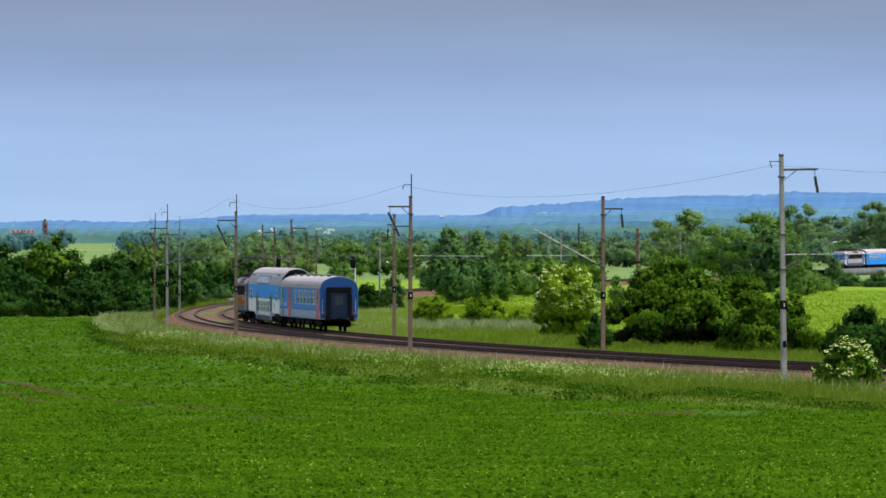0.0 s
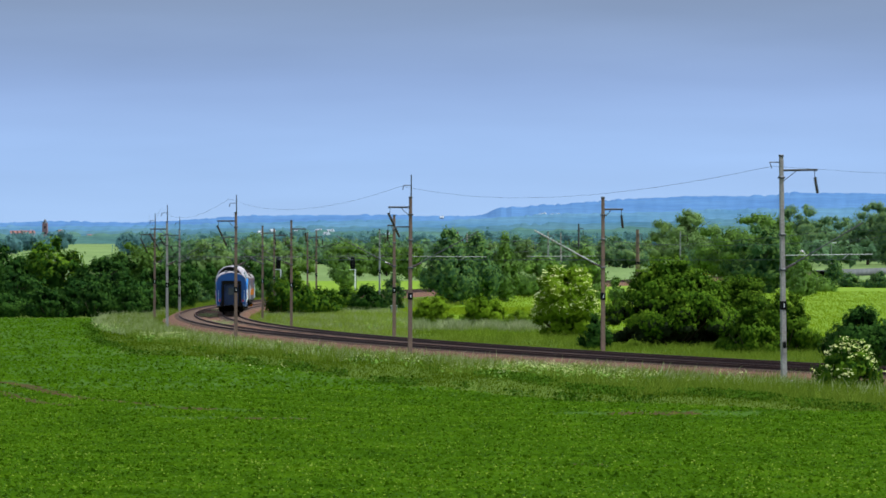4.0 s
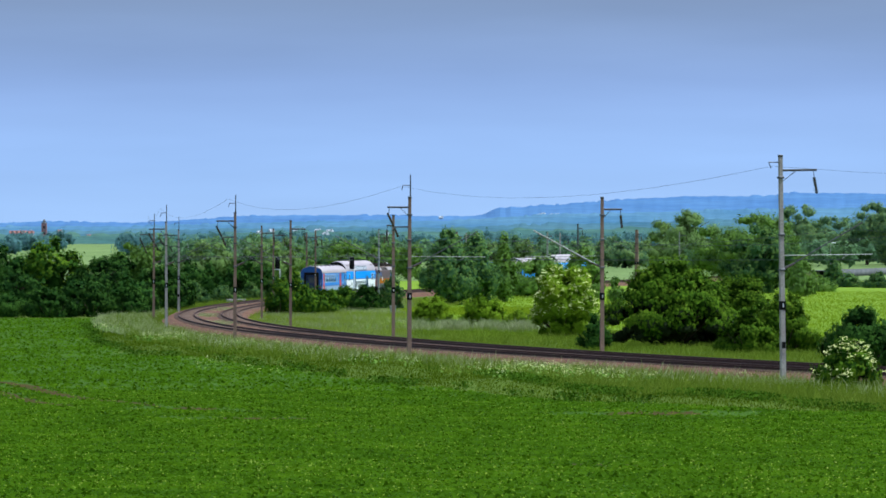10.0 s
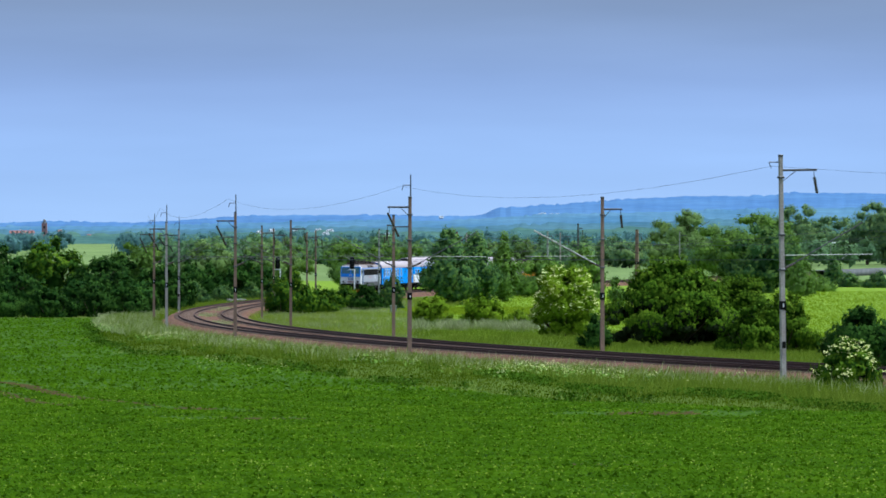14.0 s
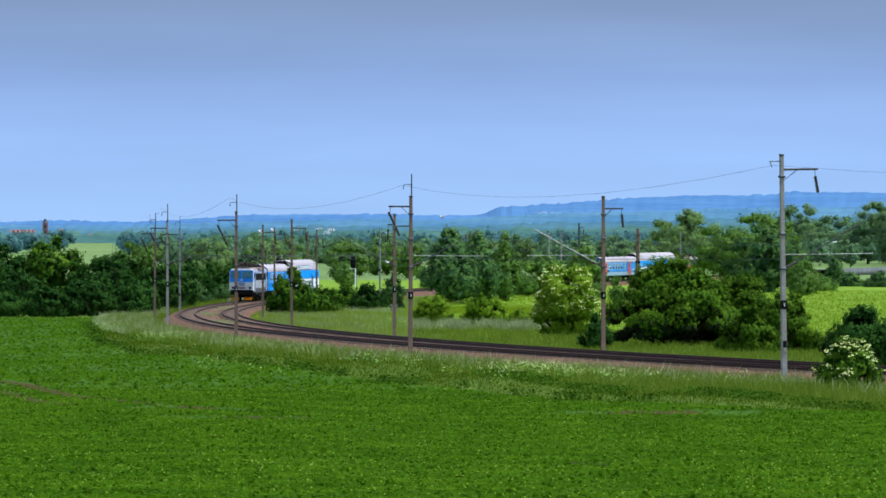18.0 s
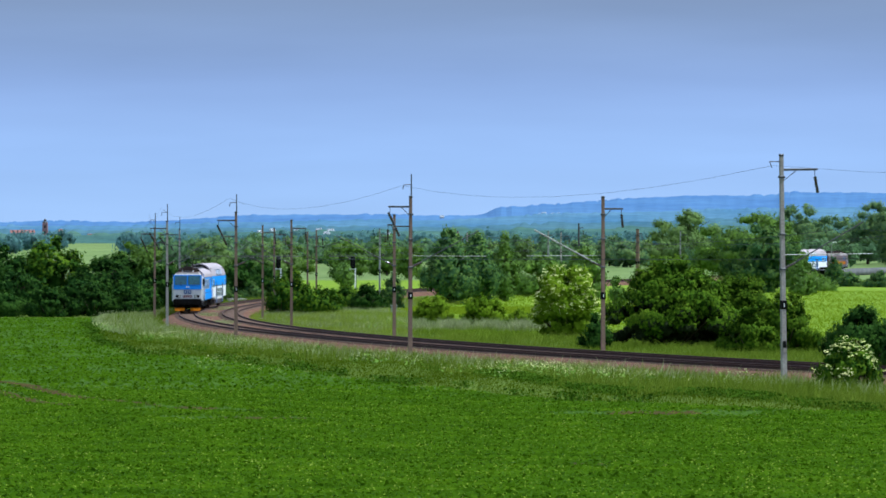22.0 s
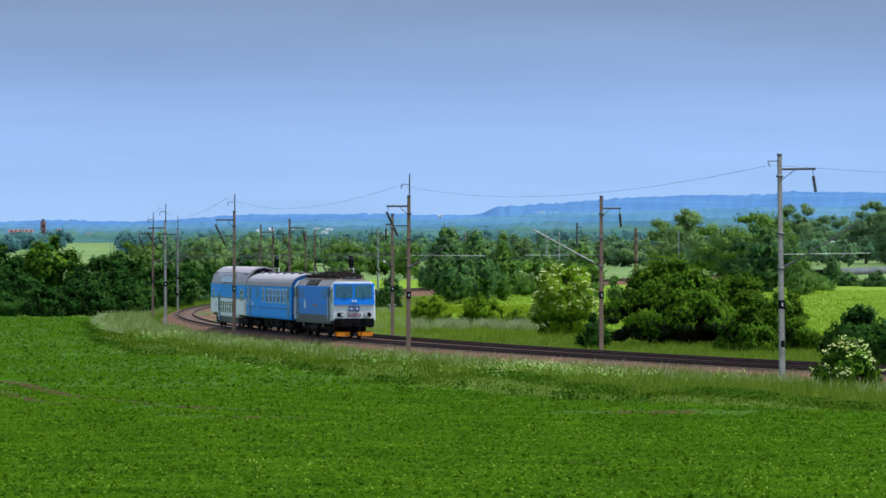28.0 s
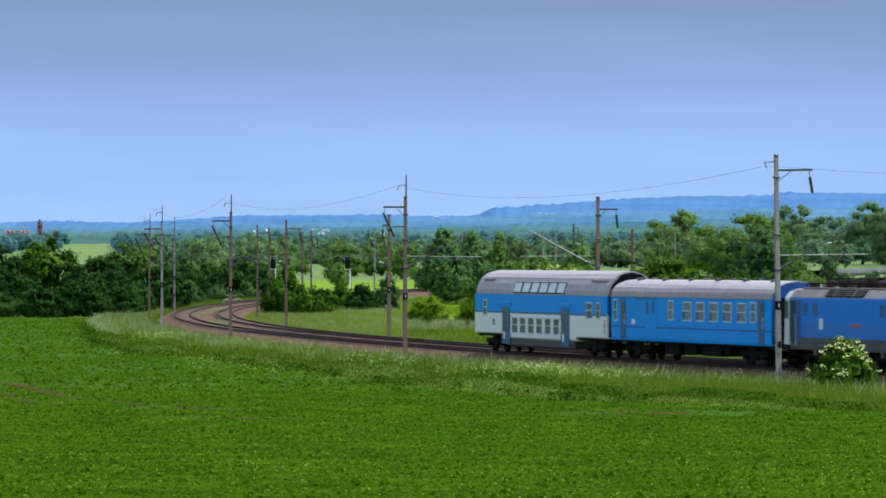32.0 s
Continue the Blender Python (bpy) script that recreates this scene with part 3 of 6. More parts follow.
def crown_lobes(w, d, h, low, count, rng):
    """The dense heart of a crown and the boughs round it, which overhang its foot; the crown starts low metres above the ground."""
    tall = h - low
    lobes = [(0, 0, low + tall * 0.46, w * 0.30, d * 0.30, tall * 0.33)]
    p1, p2, p3 = rng.uniform(0, math.tau, 3)
    dome = low < -0.3 * h
    for i in range(int(count * 1.5)):
        a, e = rng.uniform(0, math.tau), rng.uniform(-0.42 if dome else -0.8, 1.0)
        c = math.sqrt(max(0.02, 1 - e * e)) * (1.0 if e > -0.1 else 1 + (0.5 if dome else 0.15) * (e + 0.1))
        if dome:
            c *= 1 - 0.58 * max(0.0, e)
        r = rng.uniform(0.07, 0.165) * (1 - 0.3 * max(0.0, e))
        k = (0.5 - r * rng.uniform(0.5, 1.05)) * (0.92 + 0.08 * math.sin(2 * a + p1) + 0.07 * math.sin(3 * a + p2) + 0.06 * math.sin(4 * e + 5 * a + p3))
        lobes.append((math.cos(a) * c * w * k, math.sin(a) * c * d * k, low + tall * (0.5 + e * k), w * r, d * r, tall * r * rng.uniform(0.45, 0.75)))
    return np.array(lobes)


def crown_cards(w, d, h, low, count, n, size, rng, foot=0.0):
    """Leaves on shoots that stand out of the boughs, over larger leaves that close the inside of the crown; also the
    kind of each: leaf, brightened tip, darkened inside.
    """
    lobes = crown_lobes(w, d, h, low, count, rng)
    inner, per = int(n * 0.16), 8
    m = (n - inner) // per
    weight = (lobes[:, 3] * lobes[:, 4] * lobes[:, 5]) ** (2 / 3)
    weight[0] = weight[1:].sum() * 0.10
    pick = rng.choice(len(lobes), m, p=weight / weight.sum())
    L = lobes[pick]
    u = unit(rng.normal(size=(m, 3)) + np.array([0, 0, 0.30]))
    base = L[:, :3] + u * L[:, 3:6] * rng.uniform(0.62, 1.0, m)[:, None]
    whole = unit((base - np.array([0, 0, max(low + (h - low) * 0.4, h * 0.3)])) / np.array([w, d, h]))
    way = unit(u * 0.55 + whole * 0.55 + np.array([0, 0, 0.45]) + rng.normal(size=(m, 3)) * 0.22)
    reach = size * rng.uniform(1.2, 4.2, m)
    t = rng.random_sample((m, per))
    c = base[:, None, :] + way[:, None, :] * (reach[:, None] * t)[..., None] + rng.normal(size=(m, per, 3)) * (size * (0.75 - 0.4 * t))[..., None]
    normal = (u * 0.65 + whole * 0.8)[:, None, :] + rng.normal(size=(m, per, 3)) * 0.16
    axis = way[:, None, :] + rng.normal(size=(m, per, 3)) * 0.45
    c, normal, axis = c.reshape(-1, 3), normal.reshape(-1, 3), axis.reshape(-1, 3)
    keep = c[:, 2] > 0.03 + foot * (1 + 0.35 * np.sin(c[:, 0] * 1.1) + 0.25 * np.sin(c[:, 0] * 2.7 + c[:, 1]))
    v, f = leaf_cards(c[keep], normal[keep], np.full(keep.sum(), size), rng, 1.6, axis[keep])
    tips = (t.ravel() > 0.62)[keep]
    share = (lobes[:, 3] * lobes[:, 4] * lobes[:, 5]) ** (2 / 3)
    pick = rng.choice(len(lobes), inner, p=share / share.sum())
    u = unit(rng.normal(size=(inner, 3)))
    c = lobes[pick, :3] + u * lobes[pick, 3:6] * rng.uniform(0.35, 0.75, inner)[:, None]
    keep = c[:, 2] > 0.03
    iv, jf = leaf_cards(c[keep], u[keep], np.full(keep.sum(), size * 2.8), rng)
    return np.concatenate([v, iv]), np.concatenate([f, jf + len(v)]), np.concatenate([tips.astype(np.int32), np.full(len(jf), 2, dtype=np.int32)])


def woody(w, h, low, rng, trunk=True):
    """A tapered trunk with limbs, or the several stems of a bush."""
    sh = Shape()
    r = max(0.06, h * 0.022)
    if trunk:
        top = Vector((rng.uniform(-.05, .05) * w, 0, h * 0.72))
        sh.tube((0, 0, -0.3), top * 0.45, r * 1.25, r * 0.8, 8)
        sh.tube(top * 0.45, top, r * 0.8, r * 0.25, 7)
        for i in range(7):
            a, k = i * 2.4 + rng.uniform(-.3, .3), rng.uniform(0.32, 0.8)
            p = top * k
            sh.tube(p, p + Vector((math.cos(a) * w * 0.33, math.sin(a) * w * 0.33, h * rng.uniform(0.12, 0.28))), r * 0.45, r * 0.1, 5)
    else:
        for i in range(9):
            a, k = i * 0.7 + rng.uniform(-.2, .2), rng.uniform(0.2, 0.42)
            sh.tube((math.cos(a) * .15, math.sin(a) * .15, -0.15), (math.cos(a) * w * k, math.sin(a) * w * k, h * rng.uniform(0.3, 0.5)), r * 0.8, r * 0.2, 5)
    return sh


BRIGHT_TIPS = {LEAF_BUSH: TIP_BUSH, LEAF_DARK: TIP_DARK, LEAF_MID: TIP_BUSH, LEAF_SOFT: TIP_SOFT, LEAF_SOFTMID: TIP_SOFT, LEAF_FAR: TIP_FAR, LEAF_HAZYLIGHT: TIP_FAR}


def plant(kind, x, y, w, h, leaf, label, seed, cards=4000, size=0.2, low=None, depth=0.8, lobes=22, group="", flowers=0, foot=0.0):
    rng = np.random.RandomState(seed)
    is_tree = kind == "tree"
    low = (h * 0.16 if is_tree else (-0.55 * h if h < 3.2 else -0.42 * h)) if low is None else low
    ob = thing(kind, label, "tree" if is_tree else "bush", group, at=pose(x, y, float(ground_z(x, y)), 0, 0, 0))
    part("trunk" if is_tree else "stem", woody(w, h, low, rng, is_tree), BARK, ob)
    v, f, sort = crown_cards(w, w * depth, h, low, lobes, cards, size, rng, foot)
    v[:, 2] *= h / max(0.1, np.percentile(v[:, 2], 99.7))
    # the painted inner shade stays in the lower half of the crown
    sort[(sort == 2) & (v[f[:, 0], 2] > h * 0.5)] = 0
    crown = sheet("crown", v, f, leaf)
    crown.materials.append(BRIGHT_TIPS.get(leaf, leaf))
    crown.materials.append(INSIDE_SHADE if foot else leaf)
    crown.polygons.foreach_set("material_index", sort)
    part("crown", crown, None, ob)
    if flowers:
        c = v.reshape(-1, 4, 3).mean(1)
        mid = np.array([0, 0, h * 0.45])
        out = (c - mid) / np.array([w / 2, w * depth / 2, h / 2])
        ok = np.where((np.linalg.norm(out, axis=1) > 0.72) & (c[:, 2] > h * 0.3))[0]
        seeds = c[rng.choice(ok, flowers)] * np.array([1.02, 1.02, 1.01])
        fc = (seeds[:, None, :] + rng.normal(size=(flowers, 7, 3)) * np.array([.085, .085, .035])).reshape(-1, 3)
        fv, ff = leaf_cards(fc, np.tile([0, -0.35, 1.0], (len(fc), 1)) + rng.normal(size=(len(fc), 3)) * 0.25, 0.105, rng, 1.0)
        tagged(part("blossom", sheet("blossom", fv, ff, PETAL), None, ob, "flat cream white flower heads"), kind="stuff")
    return ob


def sized(left, right, top, y):
    """Middle, width and height of a plant that fills these bearings (milliradians) up to that angle below the horizon."""
    x = (left + right) * 0.0005 * y
    return x, y, (right - left) * 0.001 * y, max(0.8, EYE - top * 0.001 * y - float(ground_z(x, y)))


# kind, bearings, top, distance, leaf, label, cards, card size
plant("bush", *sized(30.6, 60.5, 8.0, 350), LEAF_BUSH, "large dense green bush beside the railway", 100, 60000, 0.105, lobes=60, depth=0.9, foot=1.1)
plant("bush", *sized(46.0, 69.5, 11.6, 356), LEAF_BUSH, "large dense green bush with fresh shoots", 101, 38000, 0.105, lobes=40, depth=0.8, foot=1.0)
plant("bush", *sized(53.5, 66.6, 17.4, 331), LEAF_BUSH, "rounded green bush at the foot of a larger one", 103, 20000, 0.10, lobes=26)
plant("bush", *sized(59.0, 74.6, 14.9, 334), LEAF_BUSH, "soft green bush beside a concrete pole", 104, 22000, 0.10, lobes=28)
plant("bush", *sized(74.0, 90.4, 17.55, 285), LEAF_DARK, "dark green bush beyond the track", 105, 15932, 0.12, lobes=26)
plant("bush", *sized(83.7, 99.2, 19.22, 275), LEAF_DARK, "dark green bush beyond the track", 106, 13067, 0.12, lobes=26)
plant("bush", *sized(73.1, 85.5, 23.65, 236), LEAF_MID, "low elder bush with cream flower heads beside the track", 107, 8121, 0.11, lobes=26, flowers=150)
plant("bush", *sized(16.4, 31.4, 9.69, 396), LEAF_ELDER, "flowering elder bush covered in cream flower heads", 108, 40000, 0.11, lobes=40, flowers=850, low=-1.4)
plant("bush", *sized(-6.0, 2.4, 15.45, 445), LEAF_LIGHT, "yellow green bush in the meadow", 109, 9101, 0.13, lobes=24, low=-0.7)
plant("bush", *sized(2.7, 12.6, 15.3, 455), LEAF_ELDER, "low spreading green bush in the meadow", 110, 10940, 0.13, lobes=24, low=-0.7)
plant("bush", *sized(11.5, 18.2, 17.89, 440), LEAF_LIGHT, "small yellow green bush", 111, 5087, 0.12, lobes=18)
plant("bush", *sized(27.0, 33.0, 18.77, 340), LEAF_DARK, "small dark bush at the foot of a pole", 112, 5706, 0.11, lobes=18)
plant("tree", *sized(-5.1, 6.9, 2.05, 640), LEAF_SOFT, "tall dark green tree between the curve and the meadow", 113, 11651, 0.20, lobes=34, low=-3.2)
plant("tree", *sized(1.2, 11.7, 3.05, 655), LEAF_SOFT, "dark green tree in a small group", 114, 9819, 0.20, lobes=30, low=-3.2)
plant("tree", *sized(8.6, 15.1, 2.93, 675), LEAF_SOFTMID, "slender yellow green tree at the end of a group", 115, 6741, 0.20, lobes=26, low=-3.0)
plant("bush", *sized(13.4, 25.6, 7.2, 725), LEAF_SOFTMID, "broad green bush before the far track", 116, 7979, 0.20, lobes=28)
plant("bush", *sized(22.3, 32.6, 5.70, 705), LEAF_SOFTMID, "tall green bush before the far track", 117, 8282, 0.20, lobes=28)
plant("bush", *sized(32.2, 35.6, 11.46, 600), LEAF_SOFTMID, "small green bush in rough grass", 118, 2600, 0.15, lobes=14)
plant("bush", *sized(9.7, 20.0, 8.2, 745), LEAF_SOFTMID, "green bush before the far track", 119, 5204, 0.20, lobes=24)
plant("bush", *sized(-35.2, -28.7, 11.24, 548), LEAF_MID, "dark green bush on the inner side of the curve", 120, 4026, 0.16, lobes=24)
plant("bush", *sized(-32.6, -26.5, 9.47, 554), LEAF_MID, "tall dark green bush on the inner side of the curve", 121, 4642, 0.16, lobes=24)
plant("bush", *sized(-29.8, -24.3, 12.9, 550), LEAF_MID, "low green bush on the inner side of the curve", 122, 2932, 0.16, lobes=20)
plant("bush", *sized(-28.1, -20.4, 13.4, 556), LEAF_MID, "low green bush on the inner side of the curve", 123, 4385, 0.15, lobes=22)
plant("bush", *sized(-23.1, -15.4, 13.1, 590), LEAF_MID, "low green bush on the inner side of the curve", 124, 5003, 0.15, lobes=22)
plant("bush", *sized(-18.7, -11.5, 13.0, 585), LEAF_DARK, "low dark green bush on the inner side of the curve", 125, 4333, 0.15, lobes=22)
plant("bush", *sized(-12.6, -7.1, 10.80, 600), LEAF_SOFT, "small dark green tree like bush", 126, 4077, 0.15, lobes=20)
plant("bush", *sized(-24.8, -19.3, 13.90, 572), LEAF_MID, "low green bush on the inner side of the curve", 127, 2600, 0.15, lobes=18)
plant("bush", *sized(-95.7, -80.2, 12.57, 532), LEAF_DARK, "dense dark undergrowth below the tree row", 128, 12029, 0.13, lobes=24, depth=0.5, group="undergrowth below the tree row")
plant("bush", *sized(-83.5, -71.3, 13.68, 530), LEAF_DARK, "dense dark undergrowth below the tree row", 129, 7927, 0.13, lobes=24, depth=0.5, group="undergrowth below the tree row")
plant("bush", *sized(-74.6, -63.0, 13.12, 534), LEAF_DARK, "dense dark undergrowth below the tree row", 130, 8295, 0.13, lobes=24, depth=0.5, group="undergrowth below the tree row")
plant("bush", *sized(-65.8, -56.4, 13.46, 536), LEAF_DARK, "dense dark undergrowth below the tree row", 131, 6357, 0.13, lobes=24, depth=0.5, group="undergrowth below the tree row")
plant("bush", *sized(-58.6, -50.3, 12.57, 585), LEAF_DARK, "dense dark undergrowth below the tree row", 132, 6417, 0.13, lobes=24, depth=0.5, group="undergrowth below the tree row")
plant("bush", *sized(-53.6, -44.7, 12.35, 660), LEAF_SOFT, "dense dark undergrowth below the tree row", 133, 6678, 0.13, lobes=24, depth=0.5, group="undergrowth below the tree row")
plant("bush", *sized(-47.0, -39.2, 13.12, 668), LEAF_SOFT, "dense dark undergrowth below the tree row", 134, 4714, 0.13, lobes=24, depth=0.5, group="undergrowth below the tree row")
plant("bush", *sized(-42.0, -34.2, 12.57, 690), LEAF_SOFT, "dense dark undergrowth below the tree row", 135, 5289, 0.13, lobes=24, depth=0.5, group="undergrowth below the tree row")
plant("bush", *sized(-37.0, -29.2, 11.46, 720), LEAF_SOFT, "dense dark undergrowth below the tree row", 136, 6725, 0.13, lobes=24, depth=0.5, group="undergrowth below the tree row")
plant("tree", *sized(-94.6, -80.2, 4.60, 590), LEAF_DARK, "dense green tree in the dark row beyond the field", 137, 11570, 0.20, lobes=34, low=-0.8, group="tree row beyond the field")
plant("tree", *sized(-83.0, -70.2, 3.82, 565), LEAF_MID, "dense green tree in the dark row beyond the field", 138, 10338, 0.20, lobes=34, low=-0.8, group="tree row beyond the field")
plant("tree", *sized(-73.5, -60.8, 7.59, 560), LEAF_DARK, "dense green tree in the dark row beyond the field", 139, 7670, 0.20, lobes=34, low=-0.8, group="tree row beyond the field")
plant("tree", *sized(-68.6, -57.8, 7.03, 580), LEAF_DARK, "dense green tree in the dark row beyond the field", 140, 6981, 0.20, lobes=34, low=-0.8, group="tree row beyond the field")
plant("tree", *sized(-65.8, -53.1, 4.93, 660), LEAF_SOFTMID, "dense green tree in the dark row beyond the field", 141, 11141, 0.20, lobes=34, low=-0.8, group="tree row beyond the field")
plant("tree", *sized(-61.9, -49.7, 9.03, 575), LEAF_DARK, "dense green tree in the dark row beyond the field", 142, 6490, 0.20, lobes=34, low=-0.8, group="tree row beyond the field")
plant("tree", *sized(-53.6, -43.6, 8.80, 700), LEAF_DARK, "dense green tree in the dark row beyond the field", 143, 5999, 0.20, lobes=34, low=-0.8, group="tree row beyond the field")
plant("tree", *sized(-52.7, -39.8, 4.60, 780), LEAF_HAZYLIGHT, "yellow green tree behind the dark row", 144, 13548, 0.20, lobes=34, low=-0.8, group="tree row beyond the field")
plant("tree", *sized(-47.0, -37.5, 9.69, 690), LEAF_DARK, "dense green tree in the dark row beyond the field", 145, 4952, 0.20, lobes=34, low=-0.8, group="tree row beyond the field")
plant("tree", *sized(-43.1, -33.1, 7.25, 720), LEAF_DARK, "dense green tree in the dark row beyond the field", 146, 7414, 0.20, lobes=34, low=-0.8, group="tree row beyond the field")
plant("tree", *sized(-40.3, -30.9, 4.60, 830), LEAF_HAZYLIGHT, "yellow green tree behind the dark row", 147, 10344, 0.20, lobes=34, low=-0.8, group="tree row beyond the field")
plant("tree", *sized(-35.3, -28.1, 4.15, 850), LEAF_HAZYLIGHT, "yellow green tree behind the dark row", 148, 8454, 0.20, lobes=34, low=-0.8, group="tree row beyond the field")
plant("tree", *sized(-91.3, -76.9, 10.36, 550), LEAF_DARK, "dense green tree in the dark row beyond the field", 149, 6458, 0.20, lobes=34, low=-0.8, group="tree row beyond the field")
plant("tree", *sized(-78.0, -64.7, 11.68, 545), LEAF_DARK, "dense green tree in the dark row beyond the field", 150, 5029, 0.20, lobes=34, low=-0.8, group="tree row beyond the field")
plant("tree", *sized(-66.9, -54.7, 12.02, 552), LEAF_DARK, "dense green tree in the dark row beyond the field", 151, 4423, 0.20, lobes=34, low=-0.8, group="tree row beyond the field")
plant("tree", *sized(-56.9, -48.6, 10.91, 590), LEAF_DARK, "dense green tree in the dark row beyond the field", 152, 3555, 0.20, lobes=34, low=-0.8, group="tree row beyond the field")
plant("tree", *sized(-86.8, -74.6, 7.03, 600), LEAF_DARK, "dense green tree in the dark row beyond the field", 153, 8130, 0.20, lobes=34, low=-0.8, group="tree row beyond the field")
plant("tree", *sized(-100.1, -86.8, 5.93, 570), LEAF_DARK, "dense green tree in the dark row beyond the field", 154, 9335, 0.20, lobes=34, low=-0.8, group="tree row beyond the field")
plant("tree", *sized(-50.3, -41.4, 12.57, 695), LEAF_DARK, "dense green tree in the dark row beyond the field", 155, 2600, 0.20, lobes=34, low=-0.8, group="tree row beyond the field")
plant("tree", *sized(-39.8, -32.6, 12.57, 735), LEAF_DARK, "dense green tree in the dark row beyond the field", 156, 2600, 0.20, lobes=34, low=-0.8, group="tree row beyond the field")
plant("tree", *sized(-24.5, -13.5, 4.49, 1000), LEAF_SOFTMID, "broad green tree beyond the railway curve", 157, 7066, 0.27, lobes=26, low=-1.2, group="trees beyond the curve")
plant("tree", *sized(-15.4, -6.9, 4.82, 1030), LEAF_SOFTMID, "broad green tree beyond the railway curve", 158, 5300, 0.27, lobes=26, low=-1.2, group="trees beyond the curve")
plant("tree", *sized(-9.3, -3.8, 5.26, 960), LEAF_SOFTMID, "broad green tree beyond the railway curve", 159, 3148, 0.27, lobes=26, low=-1.2, group="trees beyond the curve")
plant("tree", *sized(-21.5, -17.6, 9.03, 860), LEAF_SOFTMID, "broad green tree beyond the railway curve", 160, 2600, 0.27, lobes=26, low=-1.2, group="trees beyond the curve")
plant("tree", *sized(-33.7, -24.8, 5.37, 1050), LEAF_SOFTMID, "broad green tree beyond the railway curve", 161, 5059, 0.27, lobes=26, low=-1.2, group="trees beyond the curve")
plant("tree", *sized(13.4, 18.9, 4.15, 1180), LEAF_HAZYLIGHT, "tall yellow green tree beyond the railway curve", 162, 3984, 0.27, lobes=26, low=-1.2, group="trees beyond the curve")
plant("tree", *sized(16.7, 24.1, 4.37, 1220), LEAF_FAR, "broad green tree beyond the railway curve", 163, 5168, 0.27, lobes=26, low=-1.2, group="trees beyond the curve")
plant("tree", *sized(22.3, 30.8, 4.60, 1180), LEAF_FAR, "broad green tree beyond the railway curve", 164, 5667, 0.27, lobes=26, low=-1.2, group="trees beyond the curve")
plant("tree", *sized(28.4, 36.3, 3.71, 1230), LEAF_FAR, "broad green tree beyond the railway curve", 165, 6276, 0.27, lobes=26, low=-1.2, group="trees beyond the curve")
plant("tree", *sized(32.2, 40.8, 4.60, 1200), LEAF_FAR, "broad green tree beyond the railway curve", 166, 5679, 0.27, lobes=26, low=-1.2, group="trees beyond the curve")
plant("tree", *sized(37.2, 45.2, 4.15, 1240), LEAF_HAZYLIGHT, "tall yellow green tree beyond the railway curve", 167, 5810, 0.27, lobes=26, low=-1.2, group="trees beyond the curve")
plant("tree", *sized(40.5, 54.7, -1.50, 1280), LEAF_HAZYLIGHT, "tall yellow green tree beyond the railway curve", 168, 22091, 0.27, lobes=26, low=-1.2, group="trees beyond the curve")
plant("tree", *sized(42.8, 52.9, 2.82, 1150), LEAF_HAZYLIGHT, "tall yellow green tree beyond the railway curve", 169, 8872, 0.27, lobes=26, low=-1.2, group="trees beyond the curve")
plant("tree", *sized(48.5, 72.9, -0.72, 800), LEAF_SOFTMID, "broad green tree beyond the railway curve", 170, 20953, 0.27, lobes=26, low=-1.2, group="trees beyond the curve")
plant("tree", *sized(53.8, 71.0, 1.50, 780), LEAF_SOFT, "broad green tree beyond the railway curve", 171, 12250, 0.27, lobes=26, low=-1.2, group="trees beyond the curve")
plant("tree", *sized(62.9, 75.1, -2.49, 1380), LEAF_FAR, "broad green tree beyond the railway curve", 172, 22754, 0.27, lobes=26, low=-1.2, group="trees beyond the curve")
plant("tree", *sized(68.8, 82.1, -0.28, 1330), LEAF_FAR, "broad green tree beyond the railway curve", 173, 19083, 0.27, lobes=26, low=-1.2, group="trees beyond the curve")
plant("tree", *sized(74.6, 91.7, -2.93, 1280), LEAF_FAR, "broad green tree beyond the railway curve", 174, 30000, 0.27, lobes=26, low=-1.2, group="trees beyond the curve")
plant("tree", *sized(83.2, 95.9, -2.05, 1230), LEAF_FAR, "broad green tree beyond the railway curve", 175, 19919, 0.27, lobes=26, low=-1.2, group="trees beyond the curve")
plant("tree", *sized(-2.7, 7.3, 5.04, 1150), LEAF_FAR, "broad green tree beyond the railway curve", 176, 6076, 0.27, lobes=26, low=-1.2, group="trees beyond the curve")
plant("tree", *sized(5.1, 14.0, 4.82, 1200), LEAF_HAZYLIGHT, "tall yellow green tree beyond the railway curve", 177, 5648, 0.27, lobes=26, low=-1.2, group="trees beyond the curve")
plant("bush", *sized(66.3, 73.8, 7.25, 765), LEAF_SOFTMID, "green bush at the edge of the bright field", 178, 6126, 0.19, lobes=18)
plant("bush", *sized(67.7, 72.7, 9.25, 740), LEAF_SOFTMID, "green bush at the edge of the bright field", 179, 3052, 0.19, lobes=18)
plant("bush", *sized(74.3, 78.7, 7.59, 900), LEAF_SOFT, "green bush at the edge of the bright field", 180, 3562, 0.19, lobes=18)
plant("bush", *sized(76.5, 82.6, 10.58, 860), LEAF_SOFT, "green bush at the edge of the bright field", 181, 2600, 0.19, lobes=18)
plant("bush", *sized(81.5, 90.4, 10.36, 850), LEAF_SOFT, "green bush at the edge of the bright field", 182, 3914, 0.19, lobes=18)
plant("bush", *sized(71.5, 77.1, 11.24, 800), LEAF_SOFTMID, "green bush at the edge of the bright field", 183, 2600, 0.19, lobes=18)
plant("bush", *sized(42.2, 47.2, 8.14, 600), LEAF_SOFTMID, "green bush at the edge of the bright field", 184, 3230, 0.19, lobes=18)


